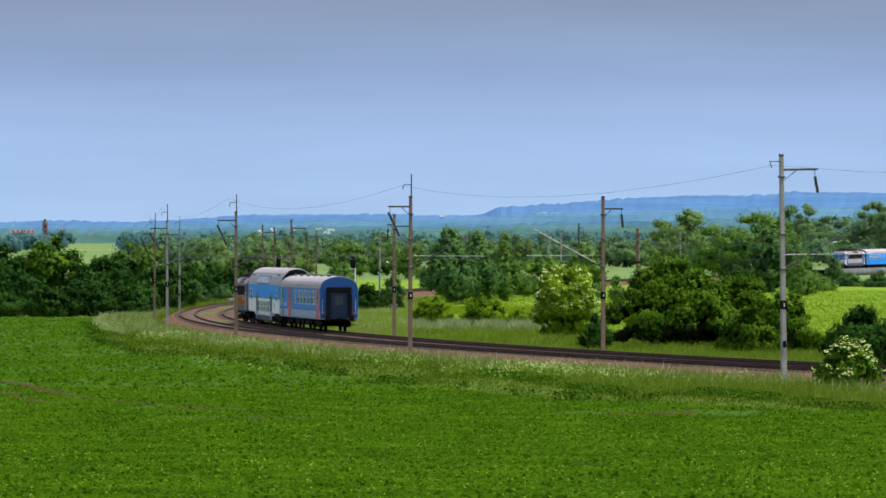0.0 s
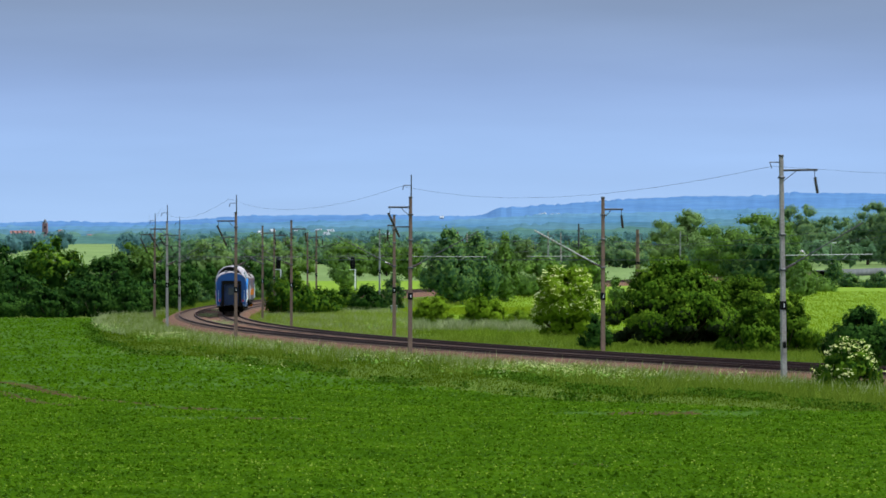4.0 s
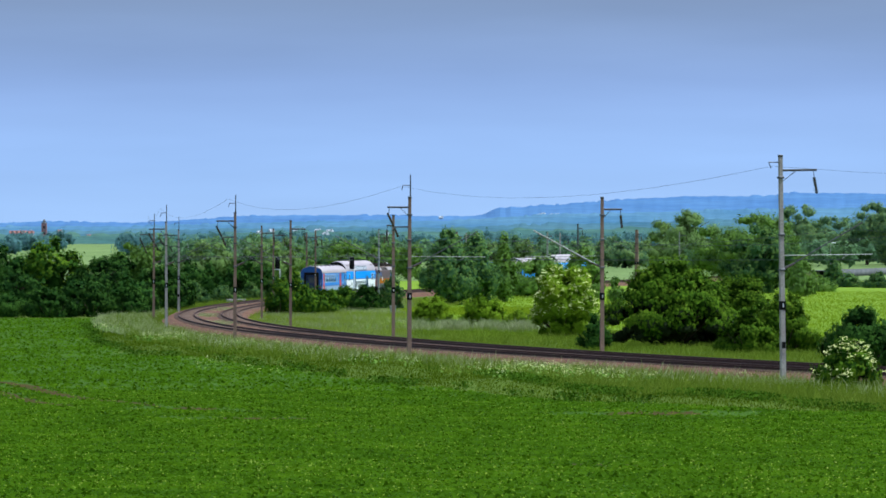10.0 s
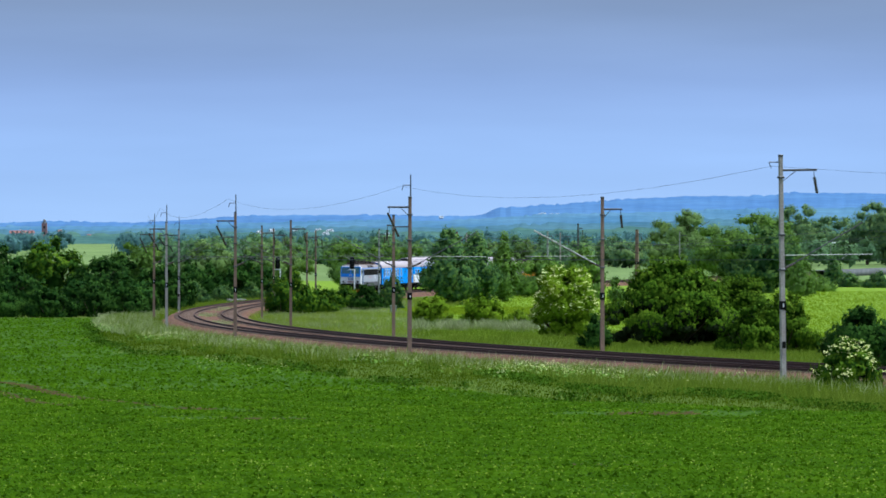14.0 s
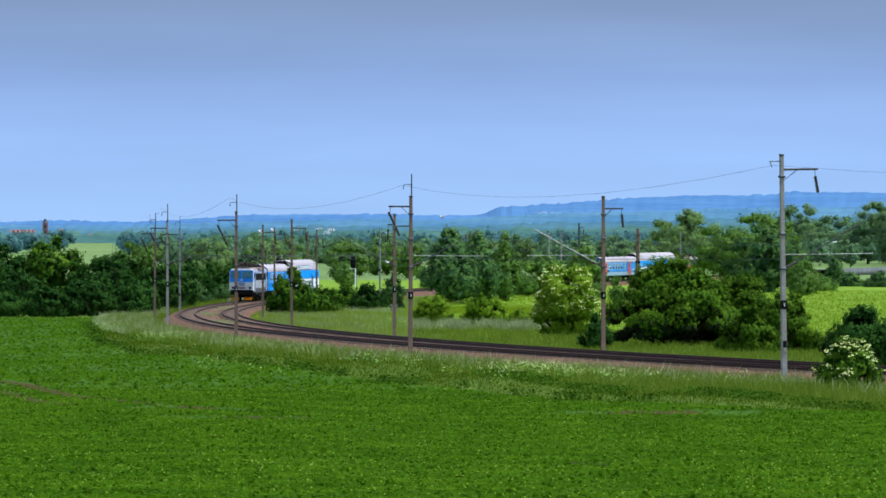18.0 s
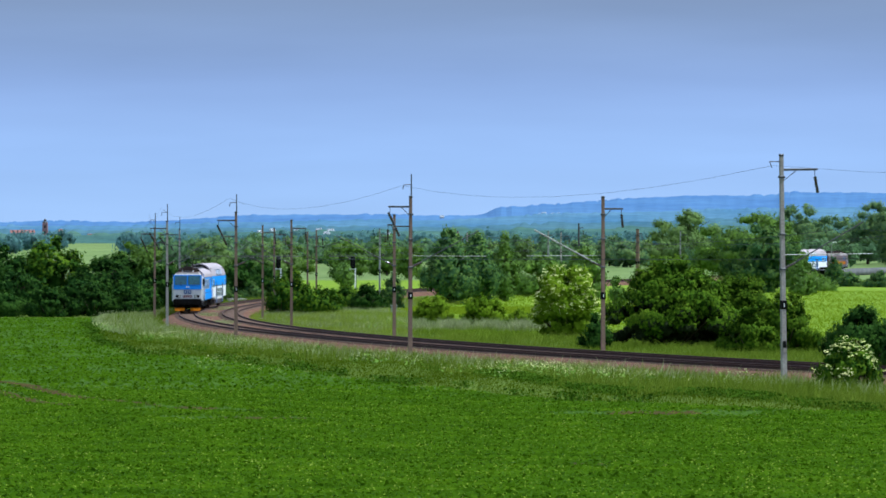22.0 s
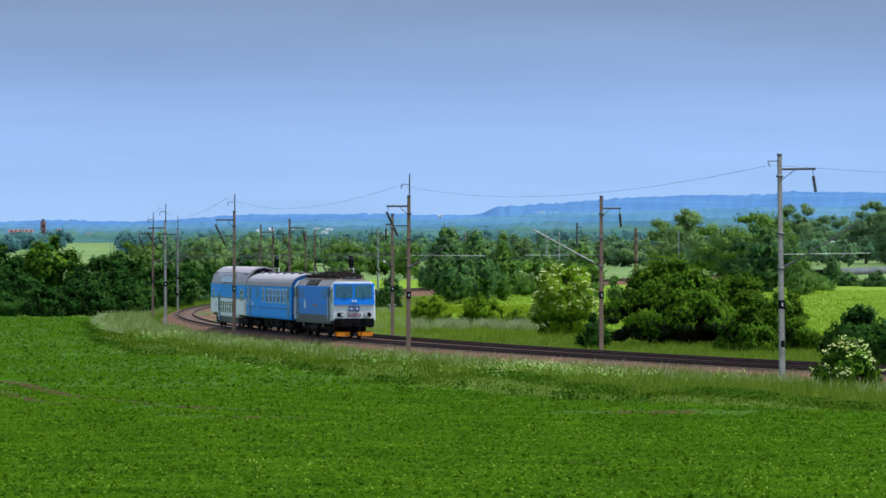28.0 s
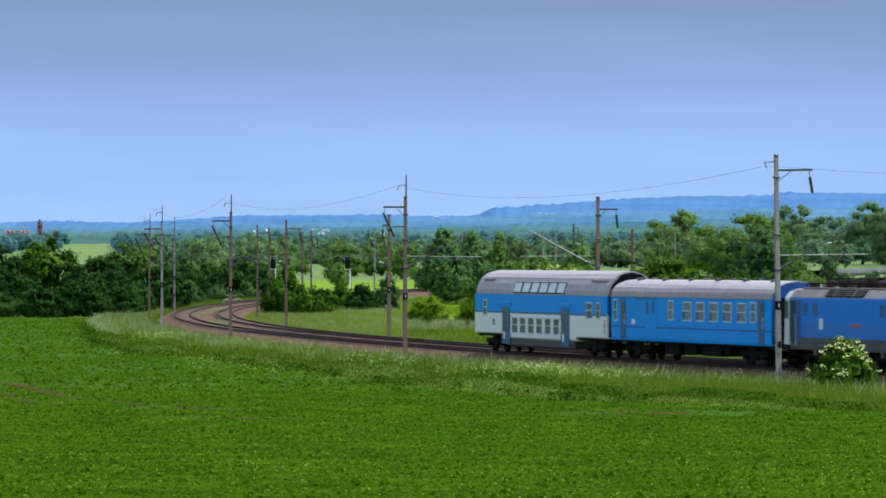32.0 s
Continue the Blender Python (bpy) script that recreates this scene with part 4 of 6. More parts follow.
# ---- more distant woods ----
def build_woods(name, label, count, b0, b1, y0, y1, hmin, hmax, cards, size, leaf, seed, keep=None):
    rng = np.random.RandomState(seed)
    vs, fs, k = [], [], 0
    for i in range(count):
        b, y = rng.uniform(b0, b1), rng.uniform(y0, y1)
        if -73 < b < -63:
            continue
        x = b * 0.001 * y
        h = rng.uniform(hmin, hmax)
        w = h * rng.uniform(0.8, 1.5)
        v, f, _ = crown_cards(w, w, h, h * 0.05, 7, cards, size, rng)
        vs.append(v + np.array([x, y, float(ground_z(x, y)) - 0.3]))
        fs.append(f + k)
        k += len(v)
    thing(name, label, "woods", kind="stuff", data=sheet(name, np.concatenate(vs), np.concatenate(fs), leaf))


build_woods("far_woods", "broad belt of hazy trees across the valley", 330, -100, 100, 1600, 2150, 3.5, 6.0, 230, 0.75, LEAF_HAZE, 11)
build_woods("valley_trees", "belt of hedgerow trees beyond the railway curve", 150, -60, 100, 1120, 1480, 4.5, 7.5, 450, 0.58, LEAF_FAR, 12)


# ---- village on the horizon ----
def build_house(x, y, z, w, d, h, turn, roof_mat, group):
    hs = thing("house", "small pale village house with a red tiled roof far off" if roof_mat is ROOFTILE else "small white village house with a grey roof far off", "house", group, at=pose(x, y, z, 0, 0, turn))
    wall = part("wall", Shape().box(-w / 2, w / 2, -d / 2, d / 2, -6 if y < 4000 else .3, h), HAZEWALL, hs)
    rf = Shape()
    rf.prism([(-d / 2 - .4, h - .1), (d / 2 + .4, h - .1), (0, h + d * 0.42)], [(-w / 2 - .3, 1), (w / 2 + .3, 1)])
    roof = part("roof", rf, roof_mat, hs)
    part("chimney", Shape().box(w * .2, w * .2 + .7, -.35, .35, h + d * .2, h + d * .42 + .5, .05), HAZEWALL, roof)
    for i in range(3):
        for j in range(max(1, int(h // 3))):
            x0 = -w / 2 + w * (i + 0.3) / 3
            part("window", Shape().box(x0, x0 + w * .12, -d / 2 - .06, -d / 2 + .05, 1 + j * 3, 2.5 + j * 3), GLASS, wall)


def on_ridge(b, y, top):
    """The place on the nearest slope behind y that is seen at that angle over the horizon."""
    for far, depth, base, rows in sorted(RIDGES):
        if far < y:
            continue
        z = EYE + np.interp(b, [r[0] for r in rows], [r[1] for r in rows]) * 0.001 * far
        for t in np.linspace(.05, 1, 60):
            yy, zz = far - depth * (1 - t), base + (z - base) * float(ridge_form(t))
            if (zz - EYE) / yy * 1000 >= top - .6:
                return yy - 6, zz
    return y, EYE + top * .001 * y - 2


def build_village():
    rng = random.Random(5)
    for b, y, top, w in ((-83.6, 2450, -2.9, 14), (-81.5, 2470, -2.9, 12), (-75.2, 2600, -2.6, 4), (-57, 2550, -4.6, 7), (-54.8, 2450, -4.8, 6), (-36, 2500, -3.0, 4), (-23, 2600, -3.3, 4),
                         (-14, 2650, -3.4, 5), (-11, 2600, -3.6, 4), (-.4, 4150, .35, 6), (18.5, 4150, .7, 6), (19.6, 4150, .9, 7), (21.3, 4160, .8, 5), (22.4, 4160, .8, 5), (24, 4150, .7, 4), (41, 4150, .6, 5), (-29, 2700, -2.7, 4), (-24.5, 2700, -2.5, 6), (-22.2, 2700, -2.6, 7), (-33.6, 2700, -2.5, 5), (-69, 2700, -3.6, 9)):
        y, z = on_ridge(b, y, top)
        x = b * .001 * y
        build_house(x, y, z, w * .5, 3, 1.5, rng.uniform(-30, 30), ROOFTILE if b < -50 else HAZEWALL, "village houses")
    x, y = -78.2 * .001 * 2500, 2500
    tw = thing("church_tower", "brick red church tower with a dark pointed cap", "church tower", at=pose(x, y, EYE - .5 * .0025 * 1000 - 9.6))
    part("shaft", Shape().box(-1.3, 1.3, -1.3, 1.3, -4, 8.2, .1), HAZYBRICK, tw)
    part("cap", Shape().lathe((0, 0, 8.2), [(0, 1.5), (.5, 1.3), (.9, .7), (1.4, .75), (2.2, .1)], 8), STEEL, tw)
    for z in (3.0, 5.8):
        part("window", Shape().box(-.35, .35, -1.36, -1.25, z, z + 1.2), BLACK, tw)


build_village()


# ---- overhead line ----
def pole_frame(s, off):
    """A pose on the ground beside the line: x points across the tracks to the inner side, y along the line."""
    p, a = line(s, off), float(np.interp(s, S, HEAD))
    return pose(p[0], p[1], float(ground_z(p[0], p[1])), 0, 0, -math.degrees(a)), p[2] - float(ground_z(p[0], p[1]))


def insulator(sh, p, q, n=7, r=0.105):
    p, q = Vector(p), Vector(q)
    sh.tube(p, q, 0.055, n=6)
    for i in range(n):
        c = p.lerp(q, (i + 0.5) / n)
        d = (q - p) / n * 0.28
        sh.tube(c - d, c + d, r, r * 0.7, 8)


def build_pole(s, off, height, material, label, top_arm=0, horn=0.0, lean=0.0, thick=0.135):
    """One catenary pole. Its arms reach over the nearest track; top_arm: length of the square-set arm near the top (signed, across)."""
    m, rail = pole_frame(s, off)
    ob = thing("catenary_pole", label, "catenary pole", "catenary poles along the line", at=m @ pose(0, 0, 0, 0, lean, 0))
    inward = 1 if off < 0 else -1
    t = thick
    part("footing", Shape().box(-.42, .42, -.42, .42, -.5, .22, .05), CONCRETE, ob)
    sh = Shape()
    sh.add([(-t * .9, -t * .9, 0), (t * .9, -t * .9, 0), (t * .9, t * .9, 0), (-t * .9, t * .9, 0), (-t * .62, -t * .62, height), (t * .62, -t * .62, height), (t * .62, t * .62, height), (-t * .62, t * .62, height)],
           [(0, 1, 5, 4), (1, 2, 6, 5), (2, 3, 7, 6), (3, 0, 4, 7), (4, 5, 6, 7), (3, 2, 1, 0)])
    part("shaft", sh, material, ob)
    part("cap", Shape().box(-t * .75, t * .75, -t * .75, t * .75, height, height + .12, .03), STEEL, ob)
    part("black_band", Shape().box(-t * .98, t * .98, -t * .98, t * .98, rail + 2.95, rail + 3.38, .02), BLACK, ob, "black painted band")
    part("band_mark", Shape().box(-.025, .025, -t * .98 - .012, -t * .98 + .01, rail + 3.07, rail + 3.25), DUSTYWHITE, ob, "small plain white mark")
    for z in (rail + 4.9, rail + 6.6, height - 1.0):
        part("clamp", Shape().box(-t * 1.05, t * 1.05, -t * 1.05, t * 1.05, z - .05, z + .05, .02), STEEL, ob)
    if horn:
        part("horn", Shape().tube((t * .3, 0, height - .9), (t * .3, 0, height + horn), .055, .035, 6), STEEL, ob, "thin steel extension")
        part("bracket", Shape().tube((t * .3, 0, height + horn * .55), (-.42, 0, height + horn * .55), .025, n=6).tube((-.42, 0, height + horn * .55), (-.5, 0, height + horn * .35), .025, n=6), STEEL, ob)
    if horn:
        z = height - 1.75
        low_arm = part("lower_arm", Shape().box(-1.05, 0, -.04, .04, z - .04, z + .04, .01), STEEL, ob)
        sh = Shape()
        insulator(sh, (-.95, 0, z - .08), (-.7, 0, z - .62), 4)
        part("insulator", sh, INSULATOR, low_arm, "dark brown slanting insulator")
    if s < 0 or s == 304:
        part("lower_plate", Shape().box(-.09, .09, -t * 1.02 - .012, -t * .9, rail + .85, rail + 1.03, .01), CONCRETE, ob, "small plain pale plate")
        part("dark_plate", Shape().box(-.09, .09, -t * 1.02 - .012, -t * .9, rail + 1.08, rail + 1.4, .01), BLACK, ob, "small dark plate")
    if s < 0:
        part("feeder_bracket", Shape().tube((0, 0, height - .25), (-.62, 0, height - .25), .025, n=6).tube((-.62, 0, height - .25), (-.5, 0, height - .55), .02, n=6), STEEL, ob)
    if top_arm:
        z = height - .65 if not horn else height - .55
        arm = part("top_arm", Shape().box(min(0, top_arm), max(0, top_arm), -.05, .05, z - .055, z + .055, .015).tube((0, 0, z - .6), (top_arm * .45, 0, z), .02, n=5), STEEL, ob)
        sh = Shape()
        insulator(sh, (top_arm * .93 - (.1 if horn else 0), 0, z - .35), (top_arm * (1.0 if not horn else .72), 0, z - 1.15))
        sh.tube((top_arm * .92, 0, z), (top_arm * .93, 0, z - .36), .018, n=5)
        part("insulator", sh, INSULATOR, arm, "dark brown suspension insulator")
    reach = (abs(off) - .0) if off < 0 else off - APART
    zc, zm, zp = rail + 5.6, rail + 6.9, rail + 4.95
    cant = part("cantilever", Shape().tube((inward * t, 0, zp), (inward * (reach + 1.1), 0, zm + .25), (.05 if s < 60 else .022) if off > 0 else (.03 if s < 60 else .02), n=7), ZINC if off > 0 and s < 60 else STEEL, ob, "slanting steel cantilever tube")
    sh = Shape()
    sh.tube((inward * t, 0, zc), (inward * (reach + 1.6), 0, zc - .02), .019 if s < 130 else .013, n=6)
    part("steady_arm", sh, ZINC if s < 60 else STEEL, ob, "level steel steady arm")
    sh = Shape()
    insulator(sh, (inward * t * 1.1, 0, zp + .02), (inward * (t + .55), 0, zp + .25), 5, .08)
    part("insulator", sh, INSULATOR, cant, "brown rod insulator")
    sh = Shape()
    sh.tube((inward * (reach + .3), 0, zc), (inward * reach, 0, zc - .22), .018, n=5)
    part("dropper", sh, ZINC, ob)
    return ob


GREY_WORDS, RUST_WORDS = "weathered grey concrete catenary pole with a black band", "rust brown catenary pole with a black band"
for s, height, mat, arm, horn, lean in ((-15.7, 11.1, CONCRETE, 1.9, 0, -.8), (50.4, 9.9, RUSTPOLE, -1.4, 1.45, .2), (117, 9.55, RUSTPOLE, -1.4, 1.4, .1), (180, 9.3, CONCRETE, -1.5, 1.55, -.1),
                                        (238, 9.05, RUSTPOLE, -1.4, 1.5, .2), (304, 9.2, CONCRETE, -2.2, 1.5, 0), (438, 9.2, RUSTPOLE, 1.5, 0, 0), (494, 9.1, CONCRETE, 1.5, 0, 0), (556, 9.1, CONCRETE, 1.5, 0, 0), (620, 9.1, CONCRETE, 1.5, 0, 0),
                                        (702, 9.1, ZINC, 1.5, 0, 0)):
    build_pole(s, -3.2, height, mat, GREY_WORDS if mat is not RUSTPOLE else RUST_WORDS, arm, horn, lean)
for s, height, mat, arm, horn in ((44.5, 9.85, RUSTPOLE, 1.25, 0), (109, 9.3, RUSTPOLE, -.5, 0), (178, 9.4, RUSTPOLE, 1.3, 0), (243, 9.3, RUSTPOLE, 1.3, 0), (302, 9.3, RUSTPOLE, 1.3, 0), (368, 9.25, RUSTPOLE, .8, 0),
                                  (434, 9.6, ZINC, .8, 0), (500, 9.3, RUSTPOLE, .8, 0), (568, 9.3, ZINC, .8, 0), (590, 10.6, STEEL, .8, 0), (632, 9.6, RUSTPOLE, .8, 0), (702, 9.4, ZINC, .8, 0)):
    build_pole(s, 7.4, height, mat, GREY_WORDS if mat is not RUSTPOLE else RUST_WORDS, arm, horn, 0, .13 if s < 500 else (.36 if s == 632 else .18))


def wire(name, label, stops, sag, r=0.012, inward=True):
    """A wire that hangs from stop to stop: (s, off, height above the rails)."""
    sh = Shape()
    pts = []
    for (s0, o0, z0), (s1, o1, z1) in zip(stops, stops[1:]):
        for i in range(8):
            t = i / 8
            p = line(s0 + (s1 - s0) * t, o0 + (o1 - o0) * t, z0 + (z1 - z0) * t - sag * 4 * t * (1 - t))
            pts.append(p)
    pts.append(line(*stops[-1]))
    for p, q in zip(pts, pts[1:]):
        sh.tube(tuple(p), tuple(q), r, n=4)
    ob = new(name, sh.mesh(name, STEEL))
    return tagged(ob, label, "overhead wire", "overhead wires")


B_STOPS, A_STOPS = (-82, -16, 48, 116, 180, 238, 304, 370, 438, 494, 556, 620, 702, 770, 840), (-20, 44, 108, 178, 243, 302, 368, 434, 500, 568, 632, 702, 770, 840)
wire("contact_wire", "thin dark contact wire over the outer track", [(s, 0.15 * (-1) ** i, 5.4) for i, s in enumerate(B_STOPS)], 0.03)
wire("catenary_wire", "thin dark sagging catenary wire over the outer track", [(s, 0.1, 6.9) for s in B_STOPS], 0.75)
wire("contact_wire", "thin dark contact wire over the inner track", [(s, APART + 0.15 * (-1) ** i, 5.4) for i, s in enumerate(A_STOPS)], 0.03)
wire("catenary_wire", "thin dark sagging catenary wire over the inner track", [(s, APART + 0.1, 6.9) for s in A_STOPS], 0.75)
wire("feeder_wire", "thin feeder wire strung along the pole tops", [(-100, -3.8, 10), (-15.7, -3.8, 9.95), (50.4, -3.7, 9.9), (117, -3.7, 9.9), (180, -3.7, 9.8), (238, -3.7, 9.6), (304, -3.7, 9.6)], 1.1, .008)


def build_signal(s, off, turn):
    m, rail = pole_frame(s, off)
    sg = thing("railway_signal", "railway colour light signal with a black head on a white mast", "railway signal", "pair of signals", at=m)
    part("mast", Shape().tube((0, 0, -.2), (0, 0, rail + 3.6), .085, .075, 8), WHITE, sg)
    part("footing", Shape().box(-.3, .3, -.3, .3, -.3, .15, .04), CONCRETE, sg)
    part("bracket", Shape().box(-.75, .1, -.06, .06, rail + 3.5, rail + 3.62, .02), WHITE, sg)
    head = part("signal_head", Shape().box(-.62, .02, -.16, .05, rail + 3.64, rail + 5.2, .08), BLACK, sg)
    for i in range(4):
        part("hood", Shape().tube((-.3, -.16, rail + 3.9 + i * .34), (-.3, -.40, rail + 3.86 + i * .34), .12, .12, 10), BLACK, head)
    part("ladder", Shape().box(.14, .17, -.2, -.16, 0, rail + 3.5).box(.14, .17, .16, .2, 0, rail + 3.5), STEEL, sg)


build_signal(414, -3.0, 0)
build_signal(412, 7.2, 0)


def build_lamp_post():
    x, y, z = spot(76.0, 960)
    lp = thing("street_lamp", "slim grey lamp post with a pale lantern", "street lamp", at=pose(x, y, z))
    part("post", Shape().tube((0, 0, -.2), (0, 0, 6.8), .09, .06, 8), ZINC, lp)
    part("arm", Shape().tube((0, 0, 6.8), (.5, 0, 7.0), .04, n=6), ZINC, lp)
    part("lantern", Shape().box(.2, 1.0, -.18, .18, 6.95, 7.15, .04), WHITE, lp)


build_lamp_post()


def build_cabinet():
    x, y, z = spot(-9.8, 560)
    c = thing("relay_cabinet", "grey metal trackside relay cabinet in the grass", "relay cabinet", at=pose(x, y, z) @ Matrix.Scale(.65, 4))
    part("body", Shape().box(-.55, .55, -.35, .35, 0, 1.3, .04), GREYBAND, c)
    part("lid", Shape().box(-.62, .62, -.42, .42, 1.3, 1.4, .03), ZINC, c)
    part("door", Shape().box(-.45, .45, -.38, -.352, .12, 1.2), ZINC, c)


build_cabinet()


def build_slab():
    x, y, z = spot(-40.6, 655)
    sl = thing("concrete_slab", "pale concrete slab lying beside the track", "slab", at=pose(x, y, z, 0, 0, 20))
    part("block", Shape().box(-1.1, 1.1, -.5, .5, 0, .5, .06), WALL, sl)
    part("lid", Shape().box(-1.2, 1.2, -.58, .58, .5, .6, .03), CONCRETE, sl)


build_slab()


# ---- rolling stock: x forwards, y to the left, z up from the rails ----
def arch(half, z0, z1, n=12):
    return [(half * math.cos(math.pi * i / n), z0 + (z1 - z0) * math.sin(math.pi * i / n) ** 0.9) for i in range(n + 1)]


def slab(x0, x1, side, y, z0, z1, out=0.012, c=0.0):
    """A panel that stands a little proud of a side wall."""
    return Shape().box(x0, x1, min(side * (y - .02), side * (y + out)), max(side * (y - .02), side * (y + out)), z0, z1, c)


def bogie(vehicle, x, wheelbase, r=0.46):
    sh = Shape()
    for y in (-1.0, 1.0):
        sh.box(x - wheelbase / 2 - .75, x + wheelbase / 2 + .75, y - .09, y + .09, .52, .78, .03)
        sh.box(x - .45, x + .45, y - .12, y + .12, .30, .95, .03)
        for w in (-1, 1):
            sh.box(x + w * wheelbase / 2 - .22, x + w * wheelbase / 2 + .22, y - .14, y + .16, .34, .62, .03)
            sh.tube((x + w * .42, y, .34), (x + w * .42, y, .92), .09, n=8)
    sh.box(x - .25, x + .25, -.95, .95, .5, .8)
    bg = part("bogie", sh, GEAR, vehicle, "grimy black bogie")
    for w in (-1, 1):
        for y in (-.75, .75):
            c = x + w * wheelbase / 2
            part("wheel", Shape().tube((c, y - .065, r), (c, y + .065, r), r, r, 20).tube((c, y + .065 if y < 0 else y - .065, r), (c, y + .10 if y < 0 else y - .10, r), r + .03, r + .03, 20), GEAR, bg, "steel wheel")
        part("axle", Shape().tube((x + w * wheelbase / 2, -.75, r), (x + w * wheelbase / 2, .75, r), .08, n=8), GEAR, bg)


def buffers(vehicle, x, sign):
    for y in (-.87, .87):
        bf = part("buffer", Shape().tube((x, y, 1.05), (x + sign * .42, y, 1.05), .10, .09, 10), GEAR, vehicle)
        part("buffer_plate", Shape().tube((x + sign * .42, y, 1.05), (x + sign * .47, y, 1.05), .23, .22, 14), GEAR, bf)
    part("coupling", Shape().box(min(x, x + sign * .4), max(x, x + sign * .4), -.07, .07, .92, 1.05, .02), GEAR, vehicle)


def gangway(vehicle, x, sign, top, door):
    """The rubber-framed passage in a coach's end wall."""
    x1 = x + sign * .22
    a, b = min(x, x1), max(x, x1)
    g = part("gangway", Shape().box(a, b, -.95, -.66, .98, top, .06).box(a, b, .66, .95, .98, top, .06).box(a, b, -.95, .95, top - .02, top + .3, .08), BLACK, vehicle, "black rubber gangway frame")
    part("end_door", Shape().box(min(x, x + sign * .05), max(x, x + sign * .05), -.62, .62, 1.0, top - .05, .02), door, g, "dark blue end door")
    part("door_window", Shape().box(min(x, x + sign * .07), max(x, x + sign * .07), -.3, .3, 1.95, top - .35, .02), GLASS, g)
    part("footplate", Shape().box(a, b, -.6, .6, .9, .98), GEAR, g)


def coach_window(vehicle, x, side, y, z0, z1, w, frame=FRAME, glass=None, lower=None):
    """A framed window with a sash bar."""
    fr = part("window", slab(x - w / 2, x + w / 2, side, y, z0, z1, .025, .0), frame, vehicle)
    mid = z0 + (z1 - z0) * .52
    for a, b in ((z0 + .07, mid - .02), (mid + .03, z1 - .07)):
        part("pane", slab(x - w / 2 + .07, x + w / 2 - .07, side, y, a, b, .032), (lower or glass or GLASS) if a < mid else (glass or GLASS), fr)
    if glass is not None and w > 1:
        part("dark_slit", slab(x - w / 2 + .07, x - w / 2 + .24, side, y, z0 + .08, mid - .03, .036), BLACK, fr, "dark gap beside a blind")


def build_coach(group, lower, upper, doors, label, frame=FRAME):
    car = thing("passenger_coach", label, "railway coach", group)
    hw, L = 1.43, 11.95
    part("lower_body", Shape().prism([(-hw + .03, .92), (hw - .03, .92), (hw, 1.05), (hw, 1.62), (-hw, 1.62), (-hw, 1.05)], [(-L, .985), (-L + .05, 1), (L - .05, 1), (L, .985)]), lower, car)
    part("upper_body", Shape().prism([(-hw, 1.62), (hw, 1.62), (hw, 3.22), (-hw, 3.22)], [(-L, .985), (-L + .05, 1), (L - .05, 1), (L, .985)]), upper, car)
    part("roof", Shape().prism(arch(hw + .015, 3.22, 4.12), [(-L - .02, .97), (-L + .25, 1), (L - .25, 1), (L + .02, .97)]), ROOFTOP, car, "dusty pale grey arched roof")
    for side in (-1, 1):
        part("gutter", slab(-L, L, side, hw, 3.19, 3.25, .03), ROOF, car)
        part("waist_stripe", slab(-L + .1, L - .1, side, hw, 1.55, 1.63, .006), SEAMBLUE, car, "darker blue waist seam")
        for x in (-.05, 1.88, 3.85, 5.8, 7.85):
            coach_window(car, x, side, hw, 1.98, 3.0, 1.2, frame, PALEGLASS, GLASS if doors[2] is RED else None)
        for x in (-2.5, 9.45):
            coach_window(car, x, side, hw, 2.0, 3.05, .8, frame, PALEGLASS)
        coach_window(car, -11.15, side, hw, 1.85, 3.05, .5, frame)
        for x in (-9.95, 10.55):
            d = part("door", slab(x - .42, x + .42, side, hw, 1.0, 3.12, .014), doors[0] if x < 0 else doors[2], car, "recessed entrance door")
            part("door_window", slab(x - .2, x + .2, side, hw, 2.05, 2.95, .03), GLASS, d)
            if doors[2] is RED and x > 0:
                part("door_surround", slab(x - .62, x + .8, side, hw, 1.0, 3.14, .010), RED, car, "red panel round the door")
            part("handle", slab(x + .28, x + .32, side, hw, 1.7, 2.3, .05), FRAME, d)
            for z in (.5, .75):
                part("step", Shape().box(x - .4, x + .4, side * 1.15 - .2, side * 1.15 + .2, z, z + .05), GEAR, car)
        for x0, x1 in ((-6.5, -5.65), (-5.6, -4.75)):
            d = part("luggage_door", slab(x0, x1, side, hw, 1.05, 3.1, .02), doors[1], car)
            part("door_window", slab(x0 + .25, x1 - .25, side, hw, 2.3, 2.95, .028), DARKBLUE, d)
        part("guide_rail", slab(-8.0, -4.6, side, hw, 3.1, 3.16, .05), DARKBLUE, car)
        part("emblem", slab(-8.6, -8.1, side, hw, 1.75, 2.0, .008), WHITE, car, "small plain white mark")
    for i in range(6):
        x = -10.0 + i * 3.95
        for y in (-.42, .42):
            part("roof_vent", Shape().box(x - .17, x + .17, y - .14, y + .14, 4.02, 4.22, .05), GREYBAND, car, "small roof ventilator")
    for x0, x1, z in ((-4.2, -2.0, .38), (-1.2, .6, .45), (1.4, 4.0, .4), (4.6, 5.4, .5)):
        part("underframe_box", Shape().box(x0, x1, -1.15, 1.15, z, .94, .05), GEAR, car, "dark equipment box below the floor")
    part("sole_bar", Shape().box(-L + .1, L - .1, -1.3, 1.3, .84, .94), GEAR, car)
    for x in (-8.6, 8.6):
        bogie(car, x, 2.5)
    for sgn in (-1, 1):
        part("end_wall", Shape().prism([(-1.39, 1.0), (1.39, 1.0)] + arch(1.38, 3.22, 4.05), [(min(sgn * (L - .05), sgn * (L + .03)), 1), (max(sgn * (L - .05), sgn * (L + .03)), 1)]), ENDBLUE, car, "blue arched end wall")
        gangway(car, sgn * (L + .03), sgn, 3.0, NAVY)
